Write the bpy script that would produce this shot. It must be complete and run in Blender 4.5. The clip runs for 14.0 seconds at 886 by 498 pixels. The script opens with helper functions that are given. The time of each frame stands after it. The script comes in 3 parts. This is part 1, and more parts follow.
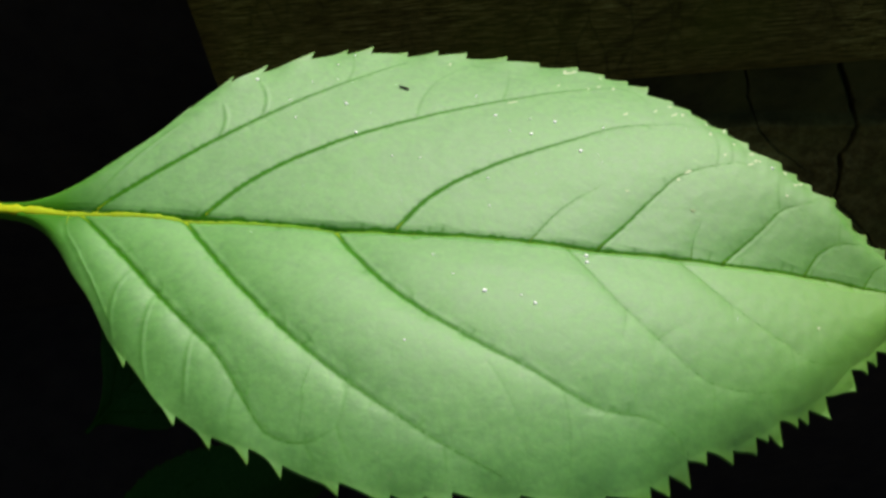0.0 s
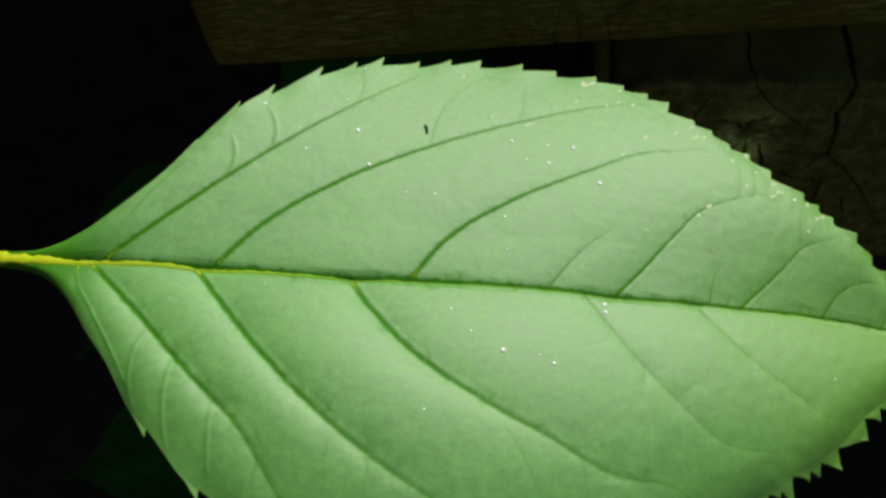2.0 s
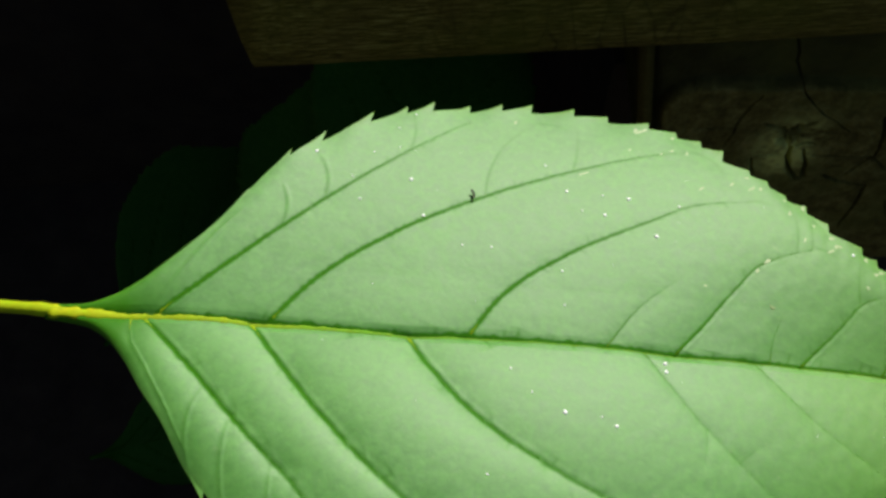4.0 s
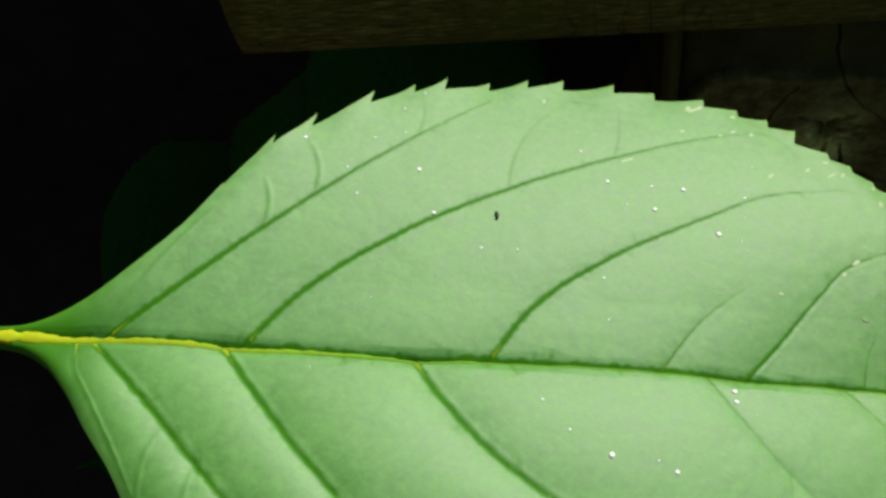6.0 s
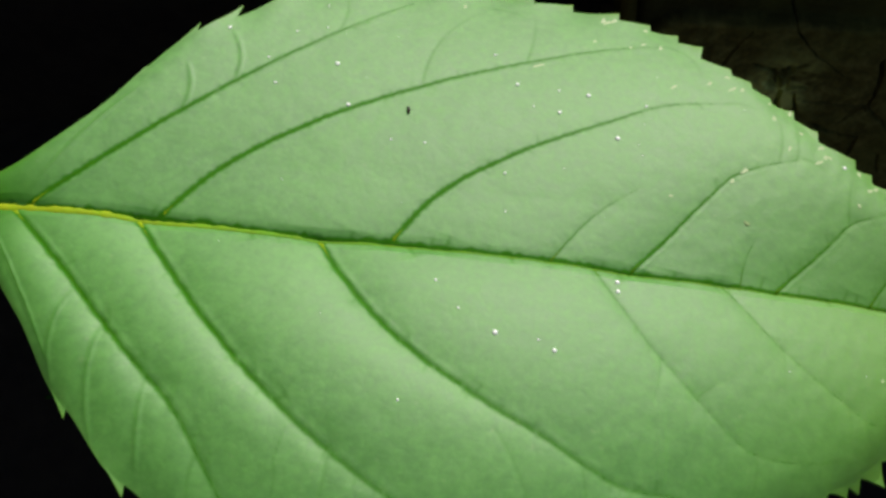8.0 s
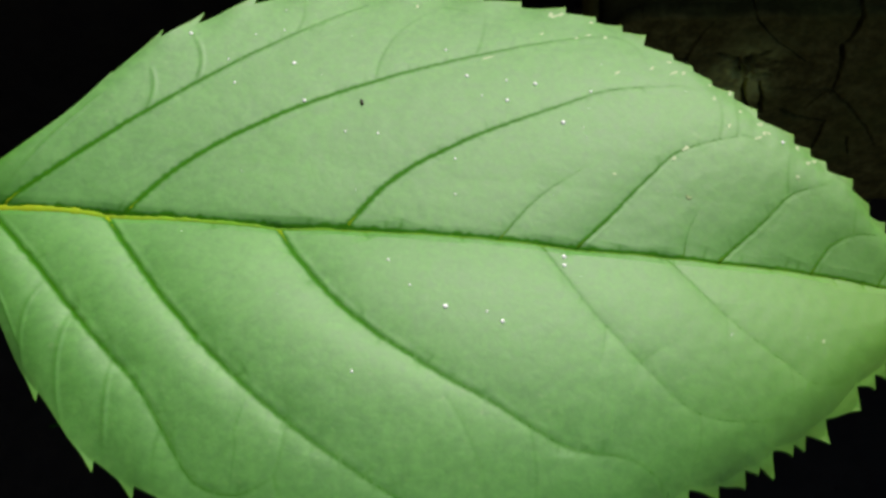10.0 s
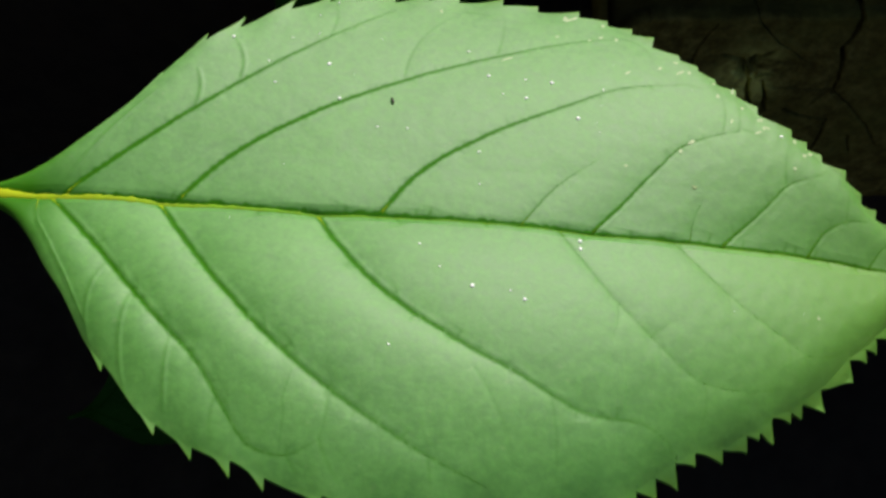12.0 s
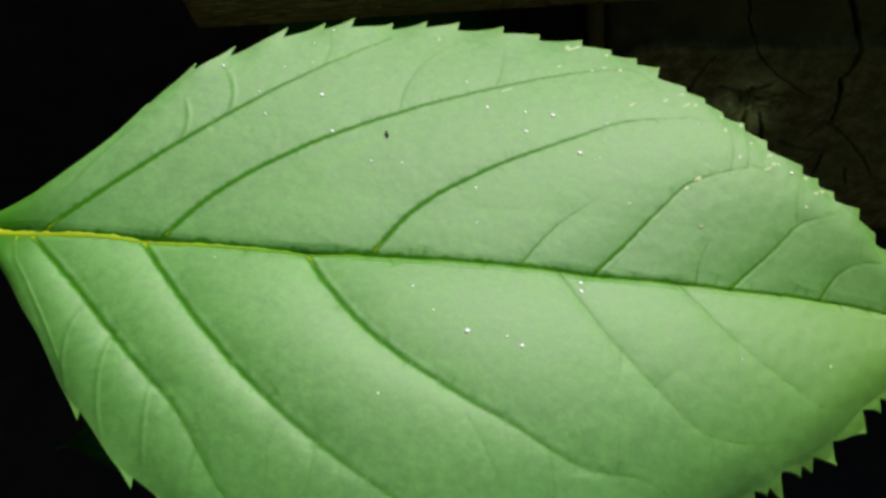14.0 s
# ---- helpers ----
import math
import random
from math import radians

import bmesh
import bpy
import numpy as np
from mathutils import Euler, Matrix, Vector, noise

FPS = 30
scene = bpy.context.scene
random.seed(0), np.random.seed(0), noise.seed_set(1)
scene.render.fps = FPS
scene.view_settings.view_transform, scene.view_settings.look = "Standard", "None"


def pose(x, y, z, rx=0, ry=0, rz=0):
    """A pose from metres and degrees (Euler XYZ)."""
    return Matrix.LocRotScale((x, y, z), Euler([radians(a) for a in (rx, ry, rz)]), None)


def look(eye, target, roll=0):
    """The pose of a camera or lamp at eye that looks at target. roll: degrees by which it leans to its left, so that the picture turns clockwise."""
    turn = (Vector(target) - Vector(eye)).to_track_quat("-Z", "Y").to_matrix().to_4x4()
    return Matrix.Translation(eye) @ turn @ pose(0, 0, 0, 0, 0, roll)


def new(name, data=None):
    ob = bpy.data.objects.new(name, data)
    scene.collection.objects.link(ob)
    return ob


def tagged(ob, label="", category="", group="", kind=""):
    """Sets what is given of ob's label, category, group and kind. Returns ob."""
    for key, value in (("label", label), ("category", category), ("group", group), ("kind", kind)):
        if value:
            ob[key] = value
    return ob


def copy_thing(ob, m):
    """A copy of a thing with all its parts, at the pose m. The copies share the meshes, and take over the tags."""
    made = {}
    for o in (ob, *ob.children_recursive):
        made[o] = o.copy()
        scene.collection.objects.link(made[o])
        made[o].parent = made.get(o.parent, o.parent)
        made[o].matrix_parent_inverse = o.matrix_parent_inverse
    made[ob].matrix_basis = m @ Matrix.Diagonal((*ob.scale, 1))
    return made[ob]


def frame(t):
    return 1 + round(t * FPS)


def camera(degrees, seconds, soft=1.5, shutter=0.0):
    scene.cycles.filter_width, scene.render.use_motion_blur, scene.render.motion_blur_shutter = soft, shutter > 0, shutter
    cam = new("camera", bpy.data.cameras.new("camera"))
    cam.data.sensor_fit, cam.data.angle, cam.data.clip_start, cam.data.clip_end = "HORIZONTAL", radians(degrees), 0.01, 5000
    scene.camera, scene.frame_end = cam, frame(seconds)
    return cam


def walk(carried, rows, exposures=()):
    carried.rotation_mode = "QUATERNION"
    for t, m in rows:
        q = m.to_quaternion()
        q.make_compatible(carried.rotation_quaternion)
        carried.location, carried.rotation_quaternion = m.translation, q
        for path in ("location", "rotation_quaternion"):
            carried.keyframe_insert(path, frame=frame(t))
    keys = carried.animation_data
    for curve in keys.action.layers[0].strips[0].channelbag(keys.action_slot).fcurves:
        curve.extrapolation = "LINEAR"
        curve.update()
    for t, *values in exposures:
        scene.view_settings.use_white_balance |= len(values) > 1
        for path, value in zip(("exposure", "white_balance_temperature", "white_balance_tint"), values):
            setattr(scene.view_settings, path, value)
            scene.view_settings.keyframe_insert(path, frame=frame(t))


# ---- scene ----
cam = camera(48.0, 14.0, soft=3.0)
# seconds, eye, turn in degrees
PATH = [
    (0, -0.00011, 0.00001, 0.60001, 40.000, 0.002, 0.002),
    (0.5, -0.00030, 0.00824, 0.59472, 38.769, -0.113, 0.015),
    (1, -0.00461, 0.00775, 0.60133, 37.702, -1.402, 0.857),
    (1.5, 0.00067, 0.00561, 0.60363, 36.257, -0.529, 0.039),
    (2, -0.00598, 0.01952, 0.61352, 32.881, -1.325, -0.672),
    (2.5, -0.00682, 0.02893, 0.61429, 31.600, -1.819, -0.661),
    (3, -0.00910, 0.02879, 0.61742, 31.270, -1.720, 0.221),
    (5.5, -0.01258, 0.04457, 0.60571, 29.710, -0.149, 0.432),
    (6, -0.01318, 0.04631, 0.59810, 30.271, -0.934, 0.484),
    (6.5, -0.01327, 0.04287, 0.59595, 29.884, -0.371, 0.728),
    (7, -0.01049, 0.04452, 0.59883, 29.845, -0.904, 0.786),
    (7.5, -0.00910, 0.03546, 0.59481, 30.022, -1.357, 1.291),
    (8, -0.00285, 0.03532, 0.59834, 28.358, -2.380, 2.165),
    (10.5, 0.00306, 0.02536, 0.60226, 29.837, -0.542, -0.754),
    (11, 0.00222, 0.02485, 0.60556, 28.231, -0.904, -0.092),
    (11.5, 0.00209, 0.02548, 0.61110, 28.512, -0.960, 0.063),
    (12, 0.00001, 0.02044, 0.60953, 29.639, -0.588, -0.245),
    (12.5, -0.00770, 0.02158, 0.60731, 30.327, -0.504, -0.251),
    (13, -0.00673, 0.02640, 0.61005, 30.558, -1.165, 0.221),
    (13.5, -0.00447, 0.02391, 0.60636, 31.024, -1.461, -0.155),
    (14, -0.00028, 0.02414, 0.60672, 31.127, -1.095, -0.218),
]
EXPOSURE = ((0, 0.06), (1, 0.04), (2, -0.05), (3, 0.06), (6.5, 0.02), (8, -0.12), (10.5, -0.09), (12.5, -0.06), (13, -0.11), (14, -0.07))
walk(cam, [(t, pose(x, y, z, rx, ry, rz)) for t, x, y, z, rx, ry, rz in PATH], EXPOSURE)

# ---- light: high sun from behind the timber wall, so that the wall's face lies in shade ----
SUN_HEIGHT, SUN_SIDE = 47.0, 24.0
world = bpy.data.worlds.new("world")
scene.world = world
world.use_nodes = True
sky = world.node_tree.nodes.new("ShaderNodeTexSky")
sky.sky_type, sky.sun_disc = "NISHITA", False
sky.sun_elevation, sky.sun_rotation = radians(SUN_HEIGHT), radians(SUN_SIDE)
world.node_tree.nodes["Background"].inputs["Strength"].default_value = 0.06
world.node_tree.links.new(sky.outputs["Color"], world.node_tree.nodes["Background"].inputs["Color"])
sun = new("sun", bpy.data.lights.new("sun", "SUN"))
sun.data.energy, sun.data.angle, sun.data.color = 4.6, radians(0.53), (1.0, 0.95, 0.86)
sun_way = Vector((math.sin(radians(SUN_SIDE)) * math.cos(radians(SUN_HEIGHT)),
                  math.cos(radians(SUN_SIDE)) * math.cos(radians(SUN_HEIGHT)), math.sin(radians(SUN_HEIGHT))))
sun.matrix_world = look(sun_way * 5, (0, 0, 0))


# ---- materials ----
def material(name, rough=0.6):
    m = bpy.data.materials.new(name)
    m.use_nodes = True
    m.node_tree.nodes["Principled BSDF"].inputs["Roughness"].default_value = rough
    return m


def nodes_of(m):
    """Short ways to add a node and to link two sockets."""
    tree = m.node_tree

    def add(kind, **values):
        n = tree.nodes.new("ShaderNode" + kind)
        for key, value in values.items():
            if key in n.inputs:
                n.inputs[key].default_value = value
            else:
                n.inputs[key.replace("_", " ")].default_value = value
        return n

    return add, tree.links.new, tree.nodes["Principled BSDF"]


def ramp(add, stops):
    r = add("ValToRGB")
    while len(r.color_ramp.elements) < len(stops):
        r.color_ramp.elements.new(0.5)
    for e, (at, colour) in zip(r.color_ramp.elements, stops):
        e.position, e.color = at, (*colour, 1)
    return r


def blend(add, link, factor, a, b, how="MIX"):
    n = add("MixRGB")
    n.blend_type = how
    for socket, value in zip(n.inputs, (factor, a, b)):
        if isinstance(value, bpy.types.NodeSocket):
            link(value, socket)
        else:
            socket.default_value = value if isinstance(value, float) else (*value, 1)
    return n.outputs[0]


def bumped(add, link, shader, height, strength, distance):
    b = add("Bump", Strength=strength, Distance=distance)
    link(height, b.inputs["Height"])
    link(b.outputs[0], shader.inputs["Normal"])


def leaf_skin(name, dark, light, edge, rough, sheen):
    """A leaf's upper skin: two greens in soft patches, a fine net of veinlets, small pale flecks."""
    m = material(name, rough)
    add, link, shader = nodes_of(m)
    where = add("TexCoord").outputs["Object"]
    patches = add("TexNoise", Scale=95.0, Detail=4.0, Roughness=0.6)
    link(where, patches.inputs["Vector"])
    small = add("TexNoise", Scale=210.0, Detail=3.0, Roughness=0.6)
    link(where, small.inputs["Vector"])
    mottle = add("TexNoise", Scale=760.0, Detail=4.0, Roughness=0.7)
    link(where, mottle.inputs["Vector"])
    mixed = blend(add, link, 0.4, patches.outputs["Fac"], small.outputs["Fac"])
    mixed = blend(add, link, 0.55, mixed, mottle.outputs["Fac"])
    green = ramp(add, ((0.40, dark), (0.60, light)))
    link(mixed, green.inputs[0])
    wobble = add("TexNoise", Scale=400.0, Detail=2.0)
    link(where, wobble.inputs["Vector"])
    bent = add("VectorMath")
    bent.operation = "MULTIPLY_ADD"
    link(wobble.outputs["Color"], bent.inputs[0])
    bent.inputs[1].default_value = (0.0016, 0.0016, 0.0016)
    link(where, bent.inputs[2])
    net = add("TexVoronoi", Scale=820.0)
    net.feature = "DISTANCE_TO_EDGE"
    link(bent.outputs[0], net.inputs["Vector"])
    line = ramp(add, ((0.0, (1, 1, 1)), (0.09, (0, 0, 0))))
    link(net.outputs["Distance"], line.inputs[0])
    faint = add("Math")
    faint.operation = "MULTIPLY"
    link(line.outputs[0], faint.inputs[0])
    faint.inputs[1].default_value = 0.09
    colour = blend(add, link, faint.outputs[0], green.outputs[0], tuple(c * 0.55 for c in dark))
    flecks = add("TexNoise", Scale=900.0, Detail=1.0)
    link(where, flecks.inputs["Vector"])
    fleck = ramp(add, ((0.70, (0, 0, 0)), (0.80, (0.09, 0.09, 0.09))))
    link(flecks.outputs["Fac"], fleck.inputs[0])
    colour = blend(add, link, fleck.outputs[0], colour, (0.42, 0.50, 0.22))
    # vein colour, which also paints the shade beside the midrib and at the foot
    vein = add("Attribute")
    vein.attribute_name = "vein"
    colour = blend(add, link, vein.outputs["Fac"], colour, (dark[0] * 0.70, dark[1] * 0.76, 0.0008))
    # yellower rim and teeth; towards the tip the missing sheen is painted in
    rim = add("Attribute")
    rim.attribute_name = "rim"
    colour = blend(add, link, rim.outputs["Fac"], colour, edge)
    link(colour, shader.inputs["Base Color"])
    gloss = ramp(add, ((0.42, (rough - 0.015,) * 3), (0.58, (rough + 0.015,) * 3)))
    link(mixed, gloss.inputs[0])
    link(gloss.outputs[0], shader.inputs["Roughness"])
    dull = add("MapRange")
    link(vein.outputs["Fac"], dull.inputs["Value"])
    dull.inputs["To Min"].default_value, dull.inputs["To Max"].default_value = sheen, sheen * 0.04
    thin = add("MapRange")
    link(rim.outputs["Fac"], thin.inputs["Value"])
    thin.inputs["To Min"].default_value, thin.inputs["To Max"].default_value = 1.0, 0.65
    gleam = add("Math")
    gleam.operation = "MULTIPLY"
    link(dull.outputs[0], gleam.inputs[0])
    link(thin.outputs[0], gleam.inputs[1])
    link(gleam.outputs[0], shader.inputs["Specular IOR Level"])
    if sheen > 0.3:
        shader.inputs["Subsurface Weight"].default_value = 0.2
        shader.inputs["Subsurface Radius"].default_value = (0.45, 1.0, 0.15)
        shader.inputs["Subsurface Scale"].default_value = 0.0006
    grain = add("TexNoise", Scale=2600.0, Detail=2.0)
    link(where, grain.inputs["Vector"])
    swell = add("TexNoise", Scale=300.0, Detail=1.0, Roughness=0.5)
    link(where, swell.inputs["Vector"])
    both = blend(add, link, 0.2, net.outputs["Distance"], grain.outputs["Fac"])
    fine = add("Bump", Strength=0.09, Distance=0.0003)
    link(both, fine.inputs["Height"])
    soft = add("Bump", Strength=0.15, Distance=0.0006)
    link(swell.outputs["Fac"], soft.inputs["Height"])
    link(fine.outputs[0], soft.inputs["Normal"])
    link(soft.outputs[0], shader.inputs["Normal"])
    return m


def vein_skin(name, base, tip, reach):
    """A vein: from the colour at the leaf's foot to that at its tip."""
    m = material(name, 0.65)
    add, link, shader = nodes_of(m)
    shader.inputs["Specular IOR Level"].default_value = 0.08
    where = add("TexCoord").outputs["Object"]
    apart = add("SeparateXYZ")
    link(where, apart.inputs[0])
    along = add("MapRange")
    link(apart.outputs["X"], along.inputs["Value"])
    along.inputs["From Min"].default_value, along.inputs["From Max"].default_value = -0.012, reach
    run = ramp(add, ((0.0, base), (0.45, tuple((a + b) / 2 for a, b in zip(base, tip))), (1.0, tip)))
    link(along.outputs[0], run.inputs[0])
    grain = add("TexNoise", Scale=900.0, Detail=3.0)
    link(where, grain.inputs["Vector"])
    link(blend(add, link, 0.25, run.outputs[0], grain.outputs["Color"], "OVERLAY"), shader.inputs["Base Color"])
    bumped(add, link, shader, grain.outputs["Fac"], 0.3, 0.0003)
    return m


def side_vein_skin(name, green, root):
    """A side vein: green, yellower where it leaves the midrib."""
    m = material(name, 0.65)
    add, link, shader = nodes_of(m)
    shader.inputs["Specular IOR Level"].default_value = 0.08
    grain = add("TexNoise", Scale=700.0, Detail=3.0)
    link(add("TexCoord").outputs["Object"], grain.inputs["Vector"])
    base = blend(add, link, 0.3, green, grain.outputs["Color"], "OVERLAY")
    start = add("Attribute")
    start.attribute_name = "root"
    link(blend(add, link, start.outputs["Fac"], base, root), shader.inputs["Base Color"])
    bumped(add, link, shader, grain.outputs["Fac"], 0.3, 0.0002)
    return m


def timber(name, along, dark, mid, pale, moss):
    """Old sawn timber, its grain along the x axis (long grain) or in rings round the origin (end grain)."""
    m = material(name, 0.85)
    add, link, shader = nodes_of(m)
    shader.inputs["Specular IOR Level"].default_value = 0.15
    where = add("TexCoord").outputs["Object"]
    stretch = add("Mapping")
    link(where, stretch.inputs["Vector"])
    stretch.inputs["Scale"].default_value = (26, 330, 340) if along else (1, 1, 1)
    fibre = add("TexNoise", Scale=6.0 if along else 170.0, Detail=7.0, Roughness=0.76)
    link(stretch.outputs[0], fibre.inputs["Vector"])
    blots = add("TexNoise", Scale=24.0, Detail=5.0)
    link(where, blots.inputs["Vector"])
    wood = ramp(add, ((0.40, dark), (0.5, mid), (0.64, pale)))
    link(fibre.outputs["Fac"], wood.inputs[0])
    colour, relief = wood.outputs[0], fibre.outputs["Fac"]
    if along:
        # the pale grain shows in worn patches only
        worn_at = add("TexNoise", Scale=48.0, Detail=4.0, Roughness=0.6)
        link(where, worn_at.inputs["Vector"])
        kept = ramp(add, ((0.40, (0.6, 0.6, 0.6)), (0.56, (0.0, 0.0, 0.0))))
        link(worn_at.outputs["Fac"], kept.inputs[0])
        colour = blend(add, link, kept.outputs[0], colour, tuple((a + b) / 2 for a, b in zip(dark, mid)))
    if not along:
        rings = add("TexWave", Scale=140.0, Distortion=6.0, Detail=4.0)
        rings.inputs["Detail Scale"].default_value = 2.0
        rings.wave_type, rings.rings_direction = "RINGS", "Y"
        link(where, rings.inputs["Vector"])
        colour = blend(add, link, 0.10, colour, rings.outputs["Color"], "MULTIPLY")
        worn = add("Attribute")
        worn.attribute_name = "band"
        grey = blend(add, link, 0.85, colour, (0.036, 0.038, 0.010))
        colour = blend(add, link, worn.outputs["Fac"], colour, grey)
        relief = blend(add, link, 0.08, relief, rings.outputs["Color"])
    if along:
        block_of = add("Mapping")
        link(where, block_of.inputs["Vector"])
        block_of.inputs["Scale"].default_value = (150, 190, 55)
        checks = add("TexVoronoi", Scale=1.0)
        checks.feature = "DISTANCE_TO_EDGE"
        link(block_of.outputs[0], checks.inputs["Vector"])
        gap = ramp(add, ((0.0, (0.55, 0.55, 0.55)), (0.06, (0, 0, 0))))
        link(checks.outputs["Distance"], gap.inputs[0])
        some = ramp(add, ((0.46, (0, 0, 0)), (0.62, (1, 1, 1))))
        patch = add("TexNoise", Scale=17.0, Detail=3.0)
        link(where, patch.inputs["Vector"])
        link(patch.outputs["Fac"], some.inputs[0])
        open_check = blend(add, link, 1.0, gap.outputs[0], some.outputs[0], "MULTIPLY")
        colour = blend(add, link, open_check, colour, tuple(c * 0.3 for c in dark))
    growth = ramp(add, ((0.45, (0, 0, 0)), (0.72, (0.75, 0.75, 0.75))))
    link(blots.outputs["Fac"], growth.inputs[0])
    colour = blend(add, link, growth.outputs[0], colour, moss)
    if not along:
        halo = add("Attribute")
        halo.attribute_name = "halo"
        colour = blend(add, link, halo.outputs["Fac"], colour, (0.72, 0.76, 0.20))
    link(colour, shader.inputs["Base Color"])
    bumped(add, link, shader, relief, 0.7, 0.002)
    return m


def plain_rough(name, a, b, scale, rough=0.9, depth=0.004):
    m = material(name, rough)
    add, link, shader = nodes_of(m)
    where = add("TexCoord").outputs["Object"]
    n = add("TexNoise", Scale=scale, Detail=8.0, Roughness=0.65)
    link(where, n.inputs["Vector"])
    r = ramp(add, ((0.3, a), (0.7, b)))
    link(n.outputs["Fac"], r.inputs[0])
    link(r.outputs[0], shader.inputs["Base Color"])
    bumped(add, link, shader, n.outputs["Fac"], 0.6, depth)
    return m


BLADE = leaf_skin("blade_green", (0.056, 0.246, 0.012), (0.092, 0.322, 0.029), (0.110, 0.285, 0.014), 0.65, 1.38)
# the same leaf green, with deep shade darkened into its colours
SHADE_TINTED_BLADE = leaf_skin("shade_tinted_leaf_green", (0.015, 0.072, 0.009), (0.024, 0.098, 0.013), (0.03, 0.09, 0.01), 0.85, 0.05)
MIDRIB = vein_skin("midrib_yellow_green", (0.46, 0.55, 0.012), (0.15, 0.34, 0.024), 0.028)
VEIN = side_vein_skin("vein_green", (0.036, 0.165, 0.003), (0.38, 0.50, 0.014))
PETIOLE = vein_skin("petiole_yellow_green", (0.38, 0.50, 0.010), (0.34, 0.46, 0.010), 0.10)
BEAM = timber("mossy_timber", True, (0.066, 0.053, 0.008), (0.26, 0.216, 0.037), (0.78, 0.71, 0.18), (0.17, 0.18, 0.016))
END_GRAIN = timber("end_grain", False, (0.100, 0.086, 0.018), (0.165, 0.144, 0.034), (0.27, 0.245, 0.066), (0.16, 0.18, 0.034))
STRIP = timber("grey_timber", True, (0.085, 0.068, 0.012), (0.14, 0.112, 0.018), (0.20, 0.165, 0.032), (0.10, 0.10, 0.018))
SOIL = plain_rough("soil", (0.018, 0.013, 0.008), (0.045, 0.034, 0.022), 40.0)
BLOCKER = plain_rough("light_blocker", (0.05, 0.045, 0.038), (0.09, 0.082, 0.07), 9.0)
# opaque white, so that each drop shows as a painted sun glint
GLINT_WHITE = material("glint_white", 0.30)
_add, _link, _shader = nodes_of(GLINT_WHITE)
_shader.inputs["Base Color"].default_value = (0.93, 0.95, 0.92, 1)
_shader.inputs["Specular IOR Level"].default_value = 0.9
BUG = plain_rough("larva_skin", (0.016, 0.014, 0.010), (0.040, 0.034, 0.022), 3000.0, 0.45, 0.00005)
HEAD = plain_rough("larva_head", (0.035, 0.016, 0.008), (0.05, 0.025, 0.012), 3000.0, 0.35, 0.00003)
SPOT = plain_rough("pink_brown_spot", (0.16, 0.30, 0.07), (0.24, 0.29, 0.11), 2500.0, 0.6, 0.00002)
HUSK = plain_rough("pale_scale", (0.26, 0.42, 0.16), (0.46, 0.54, 0.28), 2500.0, 0.55, 0.00003)


# ---- small tools ----
def link_mesh(name, verts, faces, mat, parent=None, label="", smooth=True):
    me = bpy.data.meshes.new(name)
    me.from_pydata([tuple(v) for v in verts], [], faces)
    me.materials.append(mat)
    if smooth:
        me.polygons.foreach_set("use_smooth", [True] * len(me.polygons))
    me.update()
    ob = new(name, me)
    if parent is not None:
        ob.parent = parent
    return tagged(ob, label)


def part(name, bm, mat, parent, label=""):
    me = bpy.data.meshes.new(name)
    bm.to_mesh(me)
    bm.free()
    me.materials.append(mat)
    me.polygons.foreach_set("use_smooth", [True] * len(me.polygons))
    ob = new(name, me)
    ob.parent = parent
    return tagged(ob, label)


def lay_flat(ob):
    """Leaves a thin scale's facets unrounded."""
    ob.data.polygons.foreach_set("use_smooth", [False] * len(ob.data.polygons))


def smooth_line(knots, x):
    """A smooth curve through a few knots (x, y), without overshoot."""
    k = np.array(knots, float)
    step, gap = np.diff(k[:, 1]), np.diff(k[:, 0])
    d = step / gap
    slope = np.zeros(len(k))
    slope[0], slope[-1] = d[0], d[-1]
    for i in range(1, len(k) - 1):
        if d[i - 1] * d[i] > 0:
            slope[i] = 2 * d[i - 1] * d[i] / (d[i - 1] + d[i])
    x = np.clip(np.asarray(x, float), k[0, 0], k[-1, 0])
    i = np.clip(np.searchsorted(k[:, 0], x) - 1, 0, len(gap) - 1)
    s = (x - k[i, 0]) / gap[i]
    return ((2 * s**3 - 3 * s**2 + 1) * k[i, 1] + (s**3 - 2 * s**2 + s) * gap[i] * slope[i]
            + (3 * s**2 - 2 * s**3) * k[i + 1, 1] + (s**3 - s**2) * gap[i] * slope[i + 1])


def tube(points, radii, sides=8, flat=1.0):
    """Verts and faces of a tapered tube with closed ends; flat squeezes it along z."""
    p = np.array(points, float)
    way = np.gradient(p, axis=0)
    way /= np.linalg.norm(way, axis=1)[:, None]
    verts, faces = [], []
    for c, w, r in zip(p, way, radii):
        side = np.cross((0, 0, 1.0), w)
        side = side / np.linalg.norm(side) if np.linalg.norm(side) > 1e-6 else np.array((1.0, 0, 0))
        up = np.cross(w, side)
        for k in range(sides):
            a = 2 * math.pi * k / sides
            verts.append(c + r * (math.cos(a) * side + flat * math.sin(a) * up))
    for i in range(len(p) - 1):
        for k in range(sides):
            a, b = i * sides + k, i * sides + (k + 1) % sides
            faces.append((a, b, b + sides, a + sides))
    faces.append(tuple(range(sides))[::-1])
    faces.append(tuple(range(len(verts) - sides, len(verts))))
    return verts, faces


LEAF_AT = (-0.04851, 0.09178, 0.49820, -0.25, 6.23, -2.71)


